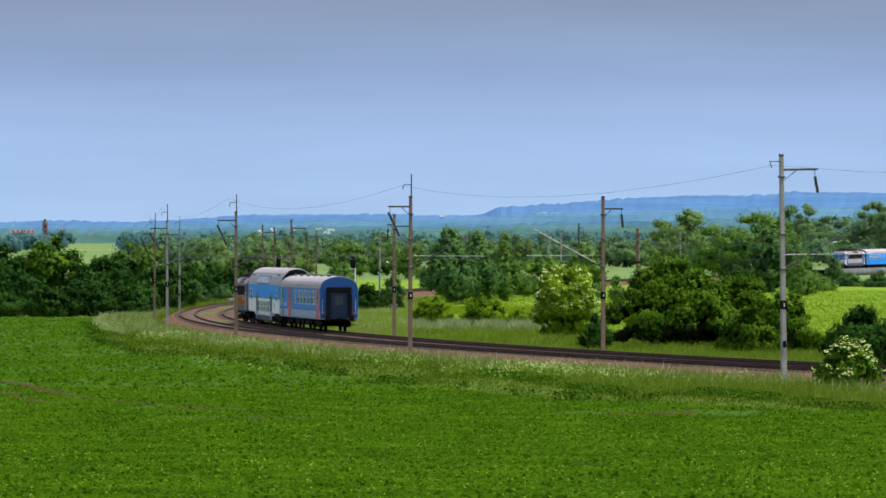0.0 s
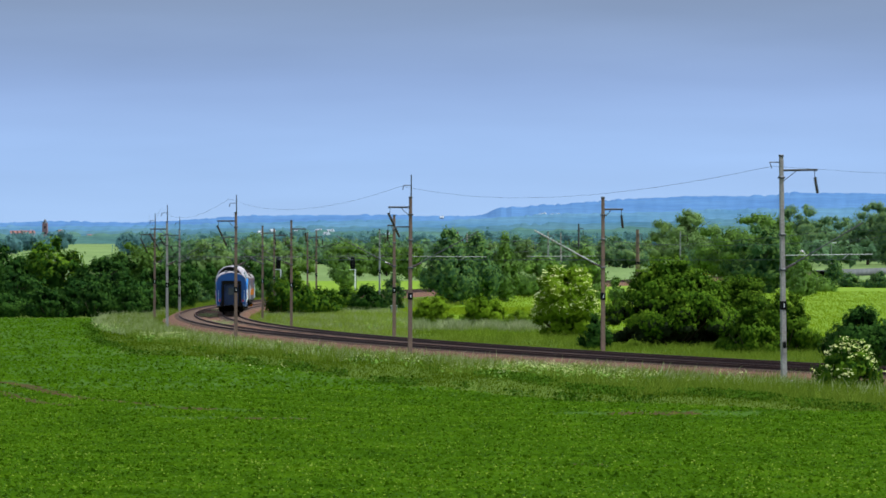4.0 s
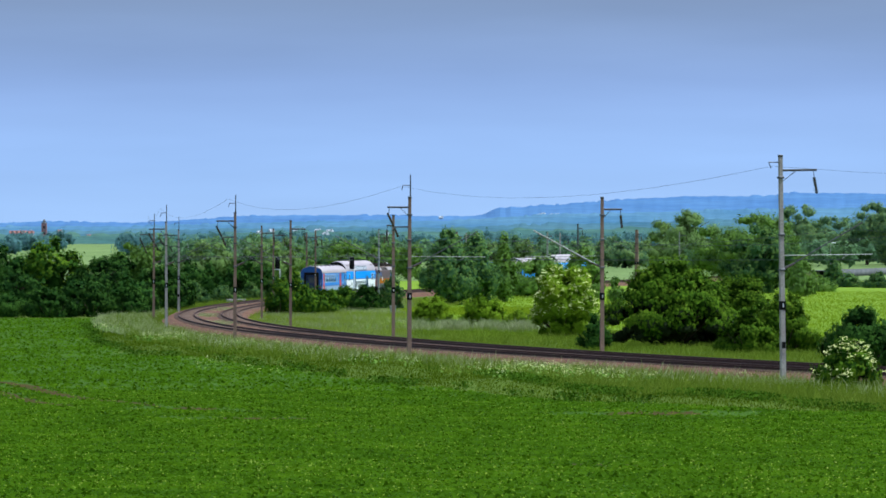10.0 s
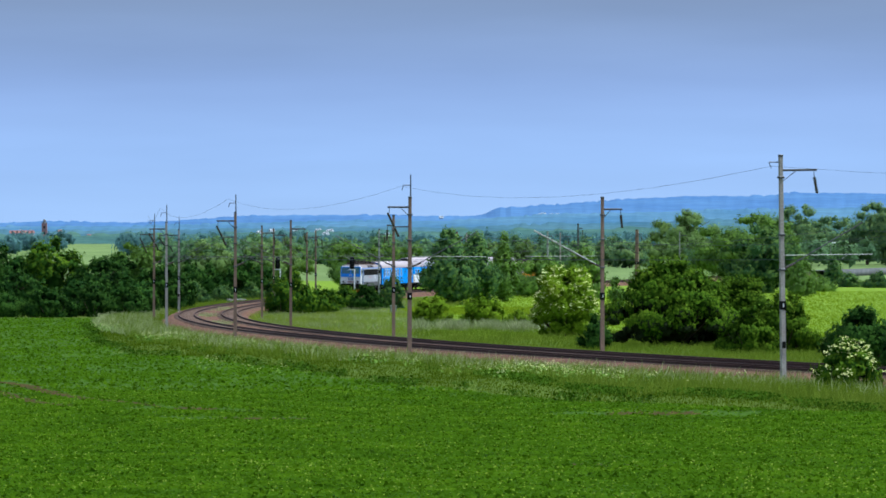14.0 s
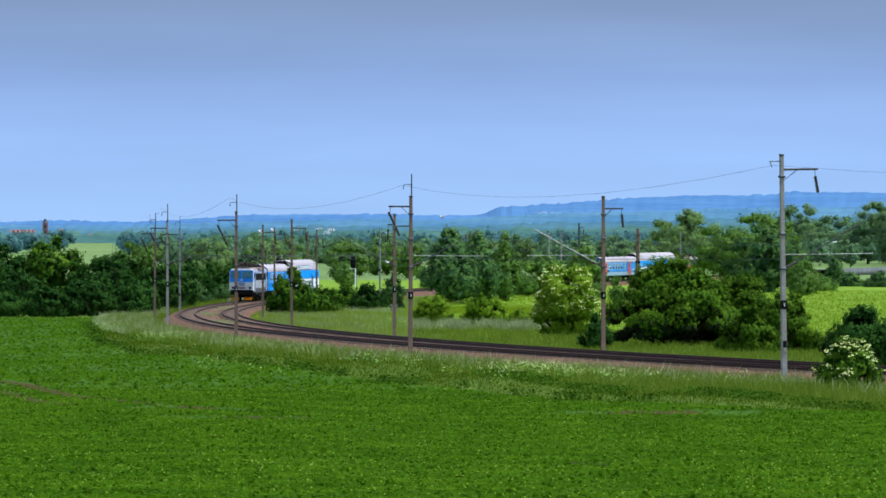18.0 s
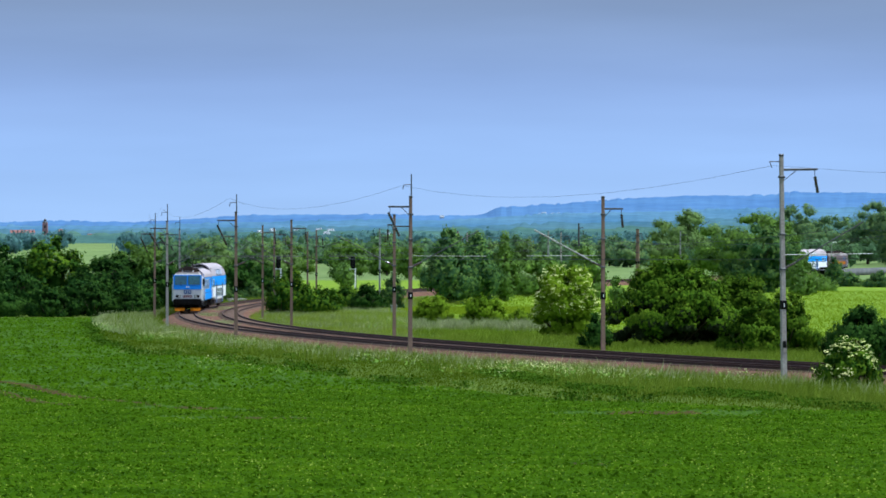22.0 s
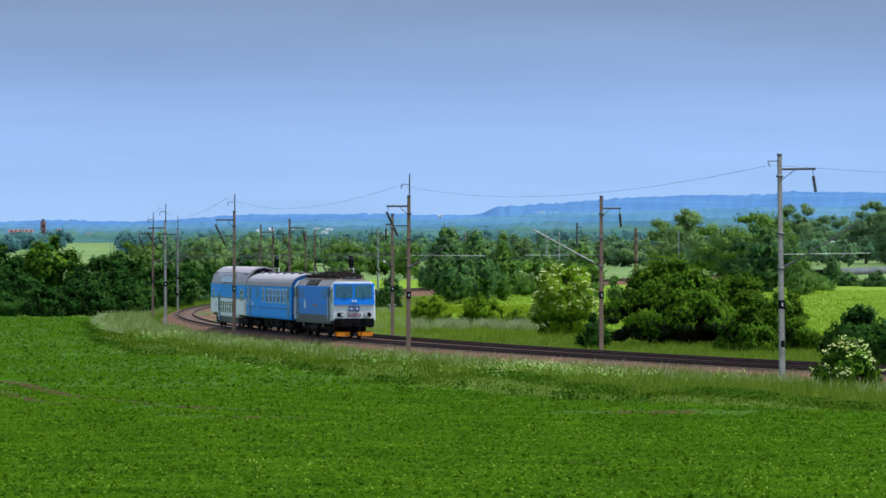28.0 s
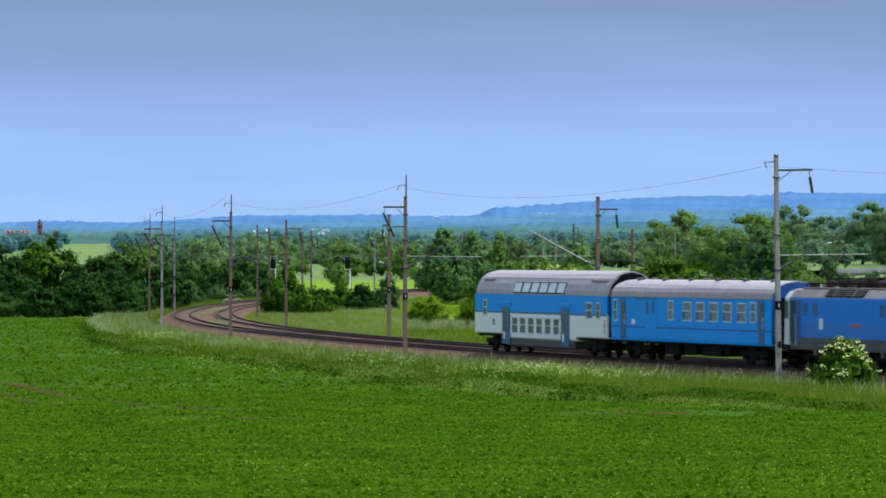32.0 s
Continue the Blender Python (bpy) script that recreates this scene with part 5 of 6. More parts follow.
        buffers(car, sgn * (L - .02), sgn)
        for y in (-1.12, 1.12):
            part("tail_lamp", Shape().tube((sgn * L, y, 1.4), (sgn * (L + .06), y, 1.4), .09, n=12), RED, car, "small red tail lamp")
            part("handrail", Shape().tube((sgn * (L + .04), y * 1.1, 1.3), (sgn * (L + .04), y * 1.1, 2.4), .018, n=5), FRAME, car)
    return car


def build_double_decker(group):
    car = thing("double_deck_coach", "blue and white double deck coach with a grey roof", "railway coach", group)
    hw, L = 1.41, 13.1
    ends = [(-L, .985), (-L + .06, 1), (L - .06, 1), (L, .985)]
    part("upper_body", Shape().prism([(-hw, 2.25), (hw, 2.25), (hw, 3.3), (-hw, 3.3)], ends), BLUE, car, "blue upper side panels")
    part("roof", Shape().prism([(hw + .01, 3.3), (1.38, 3.55), (1.24, 3.92), (1.02, 4.24), (.7, 4.48), (.35, 4.61), (0, 4.65), (-.35, 4.61), (-.7, 4.48), (-1.02, 4.24), (-1.24, 3.92), (-1.38, 3.55), (-hw - .01, 3.3)],
                               [(-L, .93), (-L + .75, 1), (L - .3, 1), (L, .985)]), ROOF, car, "tall grey rounded roof")
    part("roof_crown", Shape().prism([(1.05, 4.22), (1.025, 4.255), (.7, 4.50), (.35, 4.63), (0, 4.67), (-.35, 4.63), (-.7, 4.50), (-1.025, 4.255), (-1.05, 4.22)], [(-L + .8, 1), (L - .3, 1)]), ROOFTOP, car, "dusty pinkish roof crown")
    for x0, x1, z0 in ((-L + .02, -7.35, 1.02), (7.35, L - .02, 1.02), (-7.35, 7.35, .82)):
        part("lower_body", Shape().prism([(-hw, z0 + .08), (-hw + .05, z0), (hw - .05, z0), (hw, z0 + .08), (hw, 2.25), (-hw, 2.25)], [(x0, 1), (x1, 1)]), WHITE, car, "white lower side panels")
    part("skirt", Shape().prism([(-hw + .06, .45), (-hw + .2, .36), (hw - .2, .36), (hw - .06, .45), (hw - .02, .82), (-hw + .02, .82)], [(-6.6, .93), (-6.2, 1), (6.2, 1), (6.6, .93)]), GREYBAND, car, "grey well floor between the bogies")
    for side in (-1, 1):
        part("belt_stripe", slab(-L + .1, L - .1, side, hw, 2.19, 2.29, .008), DARKBLUE, car, "thin dark blue belt line")
        for x in (-4.65, -3.05, -1.4, .25, 1.95, 3.6):
            coach_window(car, x, side, hw, 1.08, 2.02, 1.15, FRAME)
        for x, w in ((-10.85, .8), (9.85, 1.1), (11.5, .72)):
            coach_window(car, x, side, hw, 2.02, 2.95, w, FRAME)
        for i in range(6):
            x = -4.2 + i * 1.72
            y0, y1, z0, z1 = 1.41, 1.24, 3.42, 3.95
            ny, nz = .93, .33
            w = .66
            fr = Shape()
            fr.add([(x + a * (w + .1), side * (y + ny * o), z + nz * o) for o in (-.03, .02) for a, y, z in ((-1, y0 + .02, z0 - .05), (1, y0 + .02, z0 - .05), (1, y1 - .02, z1 + .05), (-1, y1 - .02, z1 + .05))],
                   [(0, 1, 2, 3), (4, 5, 6, 7), (0, 1, 5, 4), (1, 2, 6, 5), (2, 3, 7, 6), (3, 0, 4, 7)])
            fr = part("roof_window", fr, BLACK, car)
            pn = Shape()
            pn.add([(x + a * w, side * (y + ny * o), z + nz * o) for o in (-.02, .035) for a, y, z in ((-1, y0, z0), (1, y0, z0), (1, y1, z1), (-1, y1, z1))],
                   [(0, 1, 2, 3), (4, 5, 6, 7), (0, 1, 5, 4), (1, 2, 6, 5), (2, 3, 7, 6), (3, 0, 4, 7)])
            part("pane", pn, WHITEPANE, fr, "near white pane of the upper deck")
        for x in (-6.45, 5.3):
            d = part("door", slab(x - .82, x + .82, side, hw, .5, 2.55, .02), DARKBLUE, car, "dark blue folding door")
            for a in (-.42, .42):
                part("door_window", slab(x + a - .2, x + a + .2, side, hw, 1.2, 2.35, .03), GLASS, d)
            part("door_box", slab(x - 1.15, x + 1.15, side, hw, 2.62, 2.86, .05, .02), BLUE, car)
            part("door_marking", slab(x - .5, x - .2, side, hw, .75, 1.15, .034), WHITE, d)
        for x0, x1 in ((-11.9, -9.7), (9.6, 12.4)):
            z, y = 4.10, 1.14
            part("roof_intake", Shape().box(x0, x1, min(side * (y - .1), side * (y + .06)), max(side * (y - .1), side * (y + .06)), z - .03, z + .04), DIRTYROOF, car, "dark roof air intake edge")
        part("emblem", slab(-9.2, -8.9, side, hw, 1.5, 1.85, .01), GREYBAND, car, "small plain grey mark")
        part("handrail", Shape().tube((12.75, side * (hw + .04), 1.2), (12.75, side * (hw + .04), 2.0), .02, n=5), ORANGE, car)
    for x in (-9.8, 9.8):
        bogie(car, x, 2.5)
    part("sole_bar", Shape().box(-L + .1, L - .1, -1.2, 1.2, .88, 1.05), GEAR, car)
    for sgn in (-1, 1):
        a, b = sorted((sgn * L, sgn * (L + .03)))
        part("end_wall", Shape().prism([(-1.3, 1.1), (1.3, 1.1), (1.3, 3.3), (1.12, 3.9), (.6, 4.45), (0, 4.58), (-.6, 4.45), (-1.12, 3.9), (-1.3, 3.3)], [(a, 1), (b, 1)]), BLACK, car, "dark end wall")
        gangway(car, sgn * (L + .03), sgn, 3.0, DARKBLUE)
        buffers(car, sgn * (L - .05), sgn)
    return car


def pantograph(loco, x, sign, up):
    sh = Shape()
    for y in (-.5, .5):
        sh.tube((x - .7, y, 3.98), (x + .7, y, 3.98), .035, n=6)
    sh.tube((x - .6, -.5, 3.98), (x - .6, .5, 3.98), .035, n=6).tube((x + .6, -.5, 3.98), (x + .6, .5, 3.98), .035, n=6)
    pg = part("pantograph", sh, GEAR, loco, "raised pantograph" if up else "folded pantograph")
    knee, top = (4.75, 5.33) if up else (4.3, 4.55)
    kx, tx = (x + sign * 1.1, x + sign * .1) if up else (x + sign * 1.3, x - sign * .55)
    arms = Shape()
    for y in (-.35, .35):
        arms.tube((x - sign * .5, y, 4.0), (kx, y * .8, knee), .055, n=6).tube((kx, y * .8, knee), (tx, y * 1.2, top), .04, n=6)
    arms.tube((kx, -.3, knee), (kx, .3, knee), .03, n=6)
    part("arms", arms, GEAR, pg)
    part("collector", Shape().box(tx - .16, tx - .1, -.85, .85, top, top + .05, .01).box(tx + .1, tx + .16, -.85, .85, top, top + .05, .01)
         .tube((tx, -.85, top + .03), (tx, -1.05, top - .14), .025, n=5).tube((tx, .85, top + .03), (tx, 1.05, top - .14), .025, n=5), STEEL, pg)
    for dx in (-.65, .65):
        for y in (-.5, .5):
            part("insulator", Shape().lathe((x + dx, y, 3.74), [(0, .06), (.05, .1), (.1, .06), (.15, .1), (.2, .06), (.25, .05)], 8), FRAME, pg)


def lean_back(shape, x0, k=0.13, z0=2.15):
    """Leans the cab fronts back above the window sill."""
    shape.v = [(x - math.copysign(k * (z - z0), x) if z > z0 and abs(x) > x0 else x, y, z) for x, y, z in shape.v]
    return shape


def build_locomotive(group, label, body, belt, face, mask, underband):
    lo = thing("electric_locomotive", label, "locomotive", group)
    hw, L = 1.47, 7.95
    part("side_skirt", Shape().prism([(-hw + .02, .95), (hw - .02, .95), (hw, 1.05), (hw, 1.48), (-hw, 1.48), (-hw, 1.05)], [(-7.1, 1), (7.1, 1)]), underband, lo, "grey lower band")
    part("belt", Shape().prism([(-hw, 1.48), (hw, 1.48), (hw, 2.12), (-hw, 2.12)], [(-7.1, 1), (7.1, 1)]), belt, lo)
    part("body", Shape().prism([(-hw, 2.12), (hw, 2.12), (hw, 3.26), (hw - .05, 3.32), (-hw + .05, 3.32), (-hw, 3.26)], [(-7.1, 1), (7.1, 1)]), body, lo)
    part("roof", lean_back(Shape().prism([(hw - .02, 3.32), (1.18, 3.66), (.8, 3.74), (-.8, 3.74), (-1.18, 3.66), (-hw + .02, 3.32)], [(-L + .1, .96), (-L + .35, 1), (L - .35, 1), (L - .1, .96)]), 7.2), LOCOROOF, lo, "grey sloping roof stained brown")
    part("roof_deck", Shape().box(-6.6, 6.6, -1.0, 1.0, 3.70, 3.80, .03), DIRTYROOF, lo, "brown dirty roof walkway")
    for sgn in (-1, 1):
        a, b = sorted((sgn * 7.1, sgn * L))
        st = [(sgn * 7.1, 1), (sgn * (L - .12), 1), (sgn * L, .955)]
        part("cab", lean_back(Shape().prism([(-hw, 1.12), (hw, 1.12), (hw, 3.3), (hw - .25, 3.62), (-hw + .25, 3.62), (-hw, 3.3)], st), 7.2), face, lo, "white cab shell")
        x = sgn * (L + .012)

        def panel(y0, y1, z0, z1, out=.02, c=0.0):
            a, b = sorted((sgn * (L - .06), sgn * (L + out)))
            return lean_back(Shape().box(a, b, y0, y1, z0, z1, c), 7.2)
        part("front_mask", panel(-1.4, 1.4, 2.12, 3.5, .012), mask, lo, "blue window surround")
        for y in (-.66, .66):
            ws = part("windscreen", panel(y - .64, y + .64, 2.5, 3.46, .022), mask, lo)
            part("pane", panel(y - .585, y + .585, 2.58, 3.42, .036), CABGLASS, ws)
            part("wiper", panel(y - .012, y + .012, 2.45, 2.9, .06), BLACK, ws)
            for dy, mat in ((.28, LENS), (.52, BLACK)):
                yy = math.copysign(.62 + dy - .1, y)
                ring = part("headlight", Shape().tube((sgn * L, yy, 1.52), (sgn * (L + .07), yy, 1.52), .14, .135, 16), BLACK, lo, "round headlight")
                part("lens", Shape().tube((sgn * (L + .07), yy, 1.52), (sgn * (L + .09), yy, 1.52), .11, .105, 16), mat, ring)
            part("upper_lamp", lean_back(Shape().tube((sgn * (L - .05), math.copysign(.09, y), 2.36), (sgn * (L + .07), math.copysign(.09, y), 2.36), .065, n=10), 7.2), LENS, lo)
        for y0, y1 in ((-.36, -.03), (.03, .36)):
            badge = part("badge", panel(y0, y1, 1.72, 2.04, .016, .0), DARKBLUE, lo, "plain dark badge")
            part("badge_gap", panel(y0 + .1, y1 - .08, 1.81, 1.95, .022, .0), face, badge)
        plate = part("number_bar", panel(-.46, .46, 1.40, 1.60, .016), MAROON, lo, "plain maroon plate with pale bars")
        for i in range(5):
            part("bar", panel(-.40 + i * .17, -.31 + i * .17, 1.47, 1.54, .022), face, plate)
        part("buffer_beam", Shape().box(min(sgn * 7.5, sgn * (L + .02)), max(sgn * 7.5, sgn * (L + .02)), -1.38, 1.38, .78, 1.28, .05), BLACK, lo)
        buffers(lo, sgn * (L + .02), sgn)
        for y in (-.78, .78):
            pl = Shape()
            pl.add([(sgn * (L + .1), y - .46, .16), (sgn * (L + .1), y + .46, .16), (sgn * (L - .05), y + .52, .46), (sgn * (L - .05), y - .52, .46),
                    (sgn * (L - .2), y - .46, .16), (sgn * (L - .2), y + .46, .16), (sgn * (L - .3), y + .52, .46), (sgn * (L - .3), y - .52, .46)],
                   [(0, 1, 2, 3), (4, 7, 6, 5), (0, 4, 5, 1), (3, 2, 6, 7), (0, 3, 7, 4), (1, 5, 6, 2)])
            part("snow_plough", pl, ORANGE if sgn > 0 else GEAR, lo, "orange snow plough" if sgn > 0 else "")
            part("hose", Shape().tube((sgn * (L + .05), y * .4, .95), (sgn * (L + .16), y * .45, .45), .035, n=6), BLACK, lo)
        part("roof_horn", Shape().box(sgn * 6.9 - .25, sgn * 6.9 + .25, -.35, .35, 3.74, 3.92, .05), STEEL, lo)
        for side in (-1, 1):
            part("cab_window", slab(sgn * 7.52 - .2, sgn * 7.52 + .2, side, hw, 2.3, 3.15, .012), GLASS, lo)
            d = part("cab_door", slab(sgn * 6.72 - .4, sgn * 6.72 + .36, side, hw, 1.3, 3.2, .012), NAVY if belt is not ORANGE else body, lo, "dark cab door")
            for dx in (-.4, .4):
                part("handrail", Shape().tube((sgn * 6.72 + dx, side * (hw + .06), 1.1), (sgn * 6.72 + dx, side * (hw + .06), 2.6), .02, n=5), FRAME, d)
            for z in (.42, .72):
                part("step", Shape().box(sgn * 6.72 - .3, sgn * 6.72 + .3, side * 1.28 - .14, side * 1.28 + .14, z, z + .05), GEAR, lo)
    # the corridor side has ports, the other a long louvred band
    for x in (-5.2, -4.0, 3.9, 5.1):
        part("side_window", slab(x - .28, x + .28, -1, hw, 2.45, 3.05, .012), DARKBLUE, lo, "small dark side window")
    if belt is not ORANGE:
        part("side_panel", slab(-6.3, 6.3, 1, hw, 1.46, 3.25, .009), GREYSIDE, lo, "dusty grey side panels")
    band = part("louvre_band", slab(-5.6, 5.6, 1, hw, 2.3, 3.1, .012), BLACK, lo, "long dark louvred band")
    for i in range(14):
        part("slat", slab(-5.5 + i * .8, -4.85 + i * .8, 1, hw, 2.36, 3.04, .03), GEAR, band)
    for side in (-1, 1):
        for k in range(11):
            part("body_rib", slab(-5.7, 5.7, side, hw, 1.62 + k * .13, 1.64 + k * .13, .010), GREYSIDE if side > 0 and belt is not ORANGE else belt if k < 4 else body, lo)
        for x0, x1 in ((-6.25, -5.75), (5.75, 6.25)):
            part("end_panel", slab(x0, x1, side, hw, 1.3, 3.24, .016), DARKBLUE if belt is not ORANGE else body, lo, "dark blue panel beside the cab door")
        part("emblem", slab(-3.5, -3.1, side, hw, 1.85, 2.35, .02), WHITE, lo, "plain white mark")
        part("name_bar", slab(.2, 1.4, side, hw, 2.0, 2.1, .02), RED, lo, "plain red lettering bar")
        for x in (-4.05, 3.85):
            part("step_bracket", slab(x - .15, x + .15, side, hw - .1, .7, 1.0, .1), GREYBAND, lo)
        for x0, x1 in ((-2.9, -.75), (-.6, 1.6)):
            g = Shape()
            g.add([(x, side * (y + .35 * o), zz + o) for o in (0, .05) for x, y, zz in ((x0, 1.42, 3.34), (x1, 1.42, 3.34), (x1, 1.14, 3.68), (x0, 1.14, 3.68))],
                  [(0, 1, 2, 3), (4, 5, 6, 7), (0, 1, 5, 4), (1, 2, 6, 5), (2, 3, 7, 6), (3, 0, 4, 7)])
            g = part("roof_grille", g, GEAR, lo, "dark brown roof grille")
            part("grille_bar", Shape().add([(x, side * (y + .35 * o), zz + o) for o in (.05, .075) for x, y, zz in ((x0 + .98, 1.42, 3.34), (x0 + 1.06, 1.42, 3.34), (x0 + 1.06, 1.14, 3.68), (x0 + .98, 1.14, 3.68))],
                 [(0, 1, 2, 3), (4, 5, 6, 7), (0, 1, 5, 4), (1, 2, 6, 5), (2, 3, 7, 6), (3, 0, 4, 7)]), ROOFTOP, g, "pale upright bar")
            for k in range(4):
                t = .12 + k * .25
                y, z = 1.42 - .28 * t, 3.34 + .34 * t
                part("slat", Shape().box(x0 + .05, x1 - .05, side * (y + .04) - .015, side * (y + .04) + .015, z + .05, z + .085), LOCOROOF, g)
    for x0, x1, w, z in ((-3.4, -1.9, .55, 4.16), (-1.1, .5, .5, 4.28), (1.2, 2.4, .55, 4.12), (3.2, 3.8, .5, 4.26), (5.6, 6.2, .5, 4.2)):
        part("roof_equipment", Shape().box(x0, x1, -w, w, 3.8, z, .06), ROOFGEAR, lo, "dark roof equipment box")
    for y in (-.72, .72):
        for x0, x1, z in ((-6.0, -5.6, 4.02), (-4.0, -3.6, 4.12), (-2.2, -1.5, 4.0), (-.3, .2, 4.16), (1.6, 2.3, 4.04), (3.5, 3.8, 4.1), (5.7, 6.2, 4.06)):
            part("roof_box", Shape().box(x0, x1, y - .16, y + .16, 3.8, z, .04), ROOFGEAR, lo, "small dark roof box")
    rail = Shape()
    for y in (-.95, .95):
        rail.tube((-6.3, y, 3.98), (6.3, y, 3.98), .03, n=5)
        for i in range(9):
            rail.tube((-6.2 + i * 1.55, y, 3.76), (-6.2 + i * 1.55, y, 3.98), .025, n=5)
    part("roof_rail", rail, GEAR, lo)
    bus = Shape()
    for y in (-.25, .25):
        bus.tube((-4.6, y, 4.2), (4.6, y, 4.2), .03, n=6)
    part("roof_busbar", bus, GEAR, lo)
    for x in (-3.2, -1.2, .9, 2.6):
        part("insulator", Shape().lathe((x, 0, 3.8), [(0, .08), (.06, .14), (.12, .08), (.18, .14), (.24, .08), (.30, .14), (.36, .07)], 8), INSULATOR, lo, "brown roof insulator")
    pantograph(lo, 4.7, 1, False)
    pantograph(lo, -4.9, -1, True)
    tanks = Shape()
    tanks.box(-1.9, 1.9, -1.25, 1.25, .35, .97, .08).tube((-1.6, 1.28, .62), (1.6, 1.28, .62), .2, n=10).tube((-1.6, -1.28, .62), (1.6, -1.28, .62), .2, n=10)
    part("underfloor_tanks", tanks, GEAR, lo, "dark transformer tank and air reservoirs")
    for x in (-4.15, 4.15):
        bogie(lo, x, 3.2, .6)
    return lo


COMING = [build_locomotive("approaching train", "blue and white electric locomotive with orange snow ploughs", LOCOBLUE, GREYBLUE, DUSTYWHITE, LOCOBLUE, GREYBAND),
          build_coach("approaching train", BLUE, BLUE, (DARKBLUE, BLUE, DARKBLUE), "blue passenger coach with a grey roof and luggage doors"),
          build_double_decker("approaching train")]


def taller(car, heights, reached):
    """Sets the body higher on its bogies: heights in the drawing and on the vehicle."""
    for ob in car.children_recursive:
        if ob.name.split(".")[0] in ("bogie", "wheel", "axle", "buffer"):
            continue
        for v in ob.data.vertices:
            v.co.z = float(np.interp(v.co.z, heights, reached))


taller(COMING[0], (-1, 0.6, .95, 1.12, 1.48, 2.12, 3.32, 4.3, 5.38, 9), (-1, 0.6, .97, 1.2, 1.56, 2.28, 3.52, 4.55, 5.38, 9))
taller(COMING[1], (-1, 0.6, .92, 1.6, 3.0, 4.12, 4.4), (-1, 0.6, 1.06, 1.8, 3.2, 4.32, 4.6))
taller(COMING[2], (-1, 0.4, .95, 2.25, 4.67), (-1, 0.4, 1.0, 2.35, 4.77))
LEAVING = [build_locomotive("departing train", "brown electric locomotive with an orange stripe", BROWN, ORANGE, BROWN, BROWN, GREYBAND),
           build_coach("departing train", PALEBLUE, DULLBLUE, (DARKBLUE, RED, RED), "weathered blue passenger coach with red doors and a grey roof"),
           build_double_decker("departing train")]


# ---- crop, grass and flowers ----
BARE = [((-21.8, 248), (-11.4, 205.6), 0.5), ((-20.4, 233), (-15.2, 208.5), 0.42), ((-10.9, 204), (-9.1, 203.8), 1.7), ((-8.8, 193.6), (-5.2, 193), 1.9), ((6.4, 201.8), (10.2, 201.6), 2.3), ((2.5, 135.8), (6.4, 134), 0.7)]


def near_bare(x, y):
    """Distance from the nearest bare strip, in half widths of it."""
    d = np.full(len(x), 1e9)
    for (ax, ay), (bx, by), w in BARE:
        t = np.clip(((x - ax) * (bx - ax) + (y - ay) * (by - ay)) / ((bx - ax) ** 2 + (by - ay) ** 2), 0, 1)
        d = np.minimum(d, np.hypot(x - ax - t * (bx - ax), (y - ay - t * (by - ay))) / w)
    return d


def build_bare_strips():
    for (ax, ay), (bx, by), half in BARE:
        n = 60
        t = np.linspace(0, 1, n)
        w = half * (0.85 + 0.25 * np.sin(t * 37) + 0.2 * np.sin(t * 91)) * np.minimum(1, 8 * np.minimum(t, 1 - t) + .15)
        nx, ny = -(by - ay), bx - ax
        k = math.hypot(nx, ny)
        rows = []
        for sgn in (-1, 1):
            x, y = ax + (bx - ax) * t + sgn * w * nx / k, ay + (by - ay) * t + sgn * w * ny / k
            rows.append(np.stack([x, y, ground_z(x, y) + 0.03], 1))
        i = np.arange(n - 1)
        thing("bare_soil_strip", "strip of bare brown soil in the green crop", "soil", "bare strips in the field", "structure",
              data=sheet("bare_soil_strip", np.concatenate(rows), np.stack([i, i + 1, i + 1 + n, i + n], 1), EARTH))


build_bare_strips()


def build_crop():
    rng = np.random.RandomState(21)
    ys = np.concatenate([rng.uniform(96 ** 2, 236 ** 2, 150000) ** .5, rng.uniform(236, 522, 60000)])
    xs = rng.uniform(-1, 1, len(ys)) * (ys * 0.0895 + 3)
    o = offset(xs, ys)
    thin = np.sin(xs * 1.9 + ys * .31) * np.sin(ys * .9 - xs * .7)
    keep = (o < -field_edge(ys) - .1) & ((near_bare(xs, ys) > 1.25 + 0.35 * thin) | (rng.random_sample(len(xs)) < .1))
    xs, ys = xs[keep], ys[keep]
    n, k = len(xs), 2
    zs = ground_z(xs, ys)
    size = np.where(ys < 236, 0.105, 0.15) * rng.uniform(.7, 1.3, n) * (1 + .1 * np.sin(xs * .6) * np.sin(ys * .37))
    c = np.stack([xs, ys, zs], 1)[:, None, :] + np.stack([rng.normal(0, .07, (n, k)), rng.normal(0, .07, (n, k)), rng.uniform(.03, .10, (n, k))], -1)
    nm = rng.normal(size=(n * k, 3)) * .38 + np.array([0, -.25, 1.0])
    v, f = leaf_cards(c.reshape(-1, 3), nm, np.repeat(size, k), rng, 1.35)
    thing("field_crop", "low young green crop covering the field", "crop", kind="stuff", data=sheet("field_crop", v, f, LEAF_CROP))


build_crop()


# small pale cards over the crop stand for glints on its leaves
def build_glints():
    rng = np.random.RandomState(22)
    y = rng.uniform(98 ** 2, 240 ** 2, 9000) ** .5
    x = rng.uniform(-1, 1, len(y)) * (y * 0.0895 + 3)
    k = offset(x, y) < -field_edge(y) - .3
    x, y = x[k], y[k]
    v, f = leaf_cards(np.stack([x, y, ground_z(x, y) + rng.uniform(.09, .16, len(x))], 1), rng.normal(size=(len(x), 3)) * .4 + np.array([0, -.5, .8]), .036, rng, 1.3)
    thing("crop_shoots", "pale leaf cards painted as glints on the crop", "crop", kind="stuff", data=sheet("crop_shoots", v, f, LEAF_PALE))


build_glints()


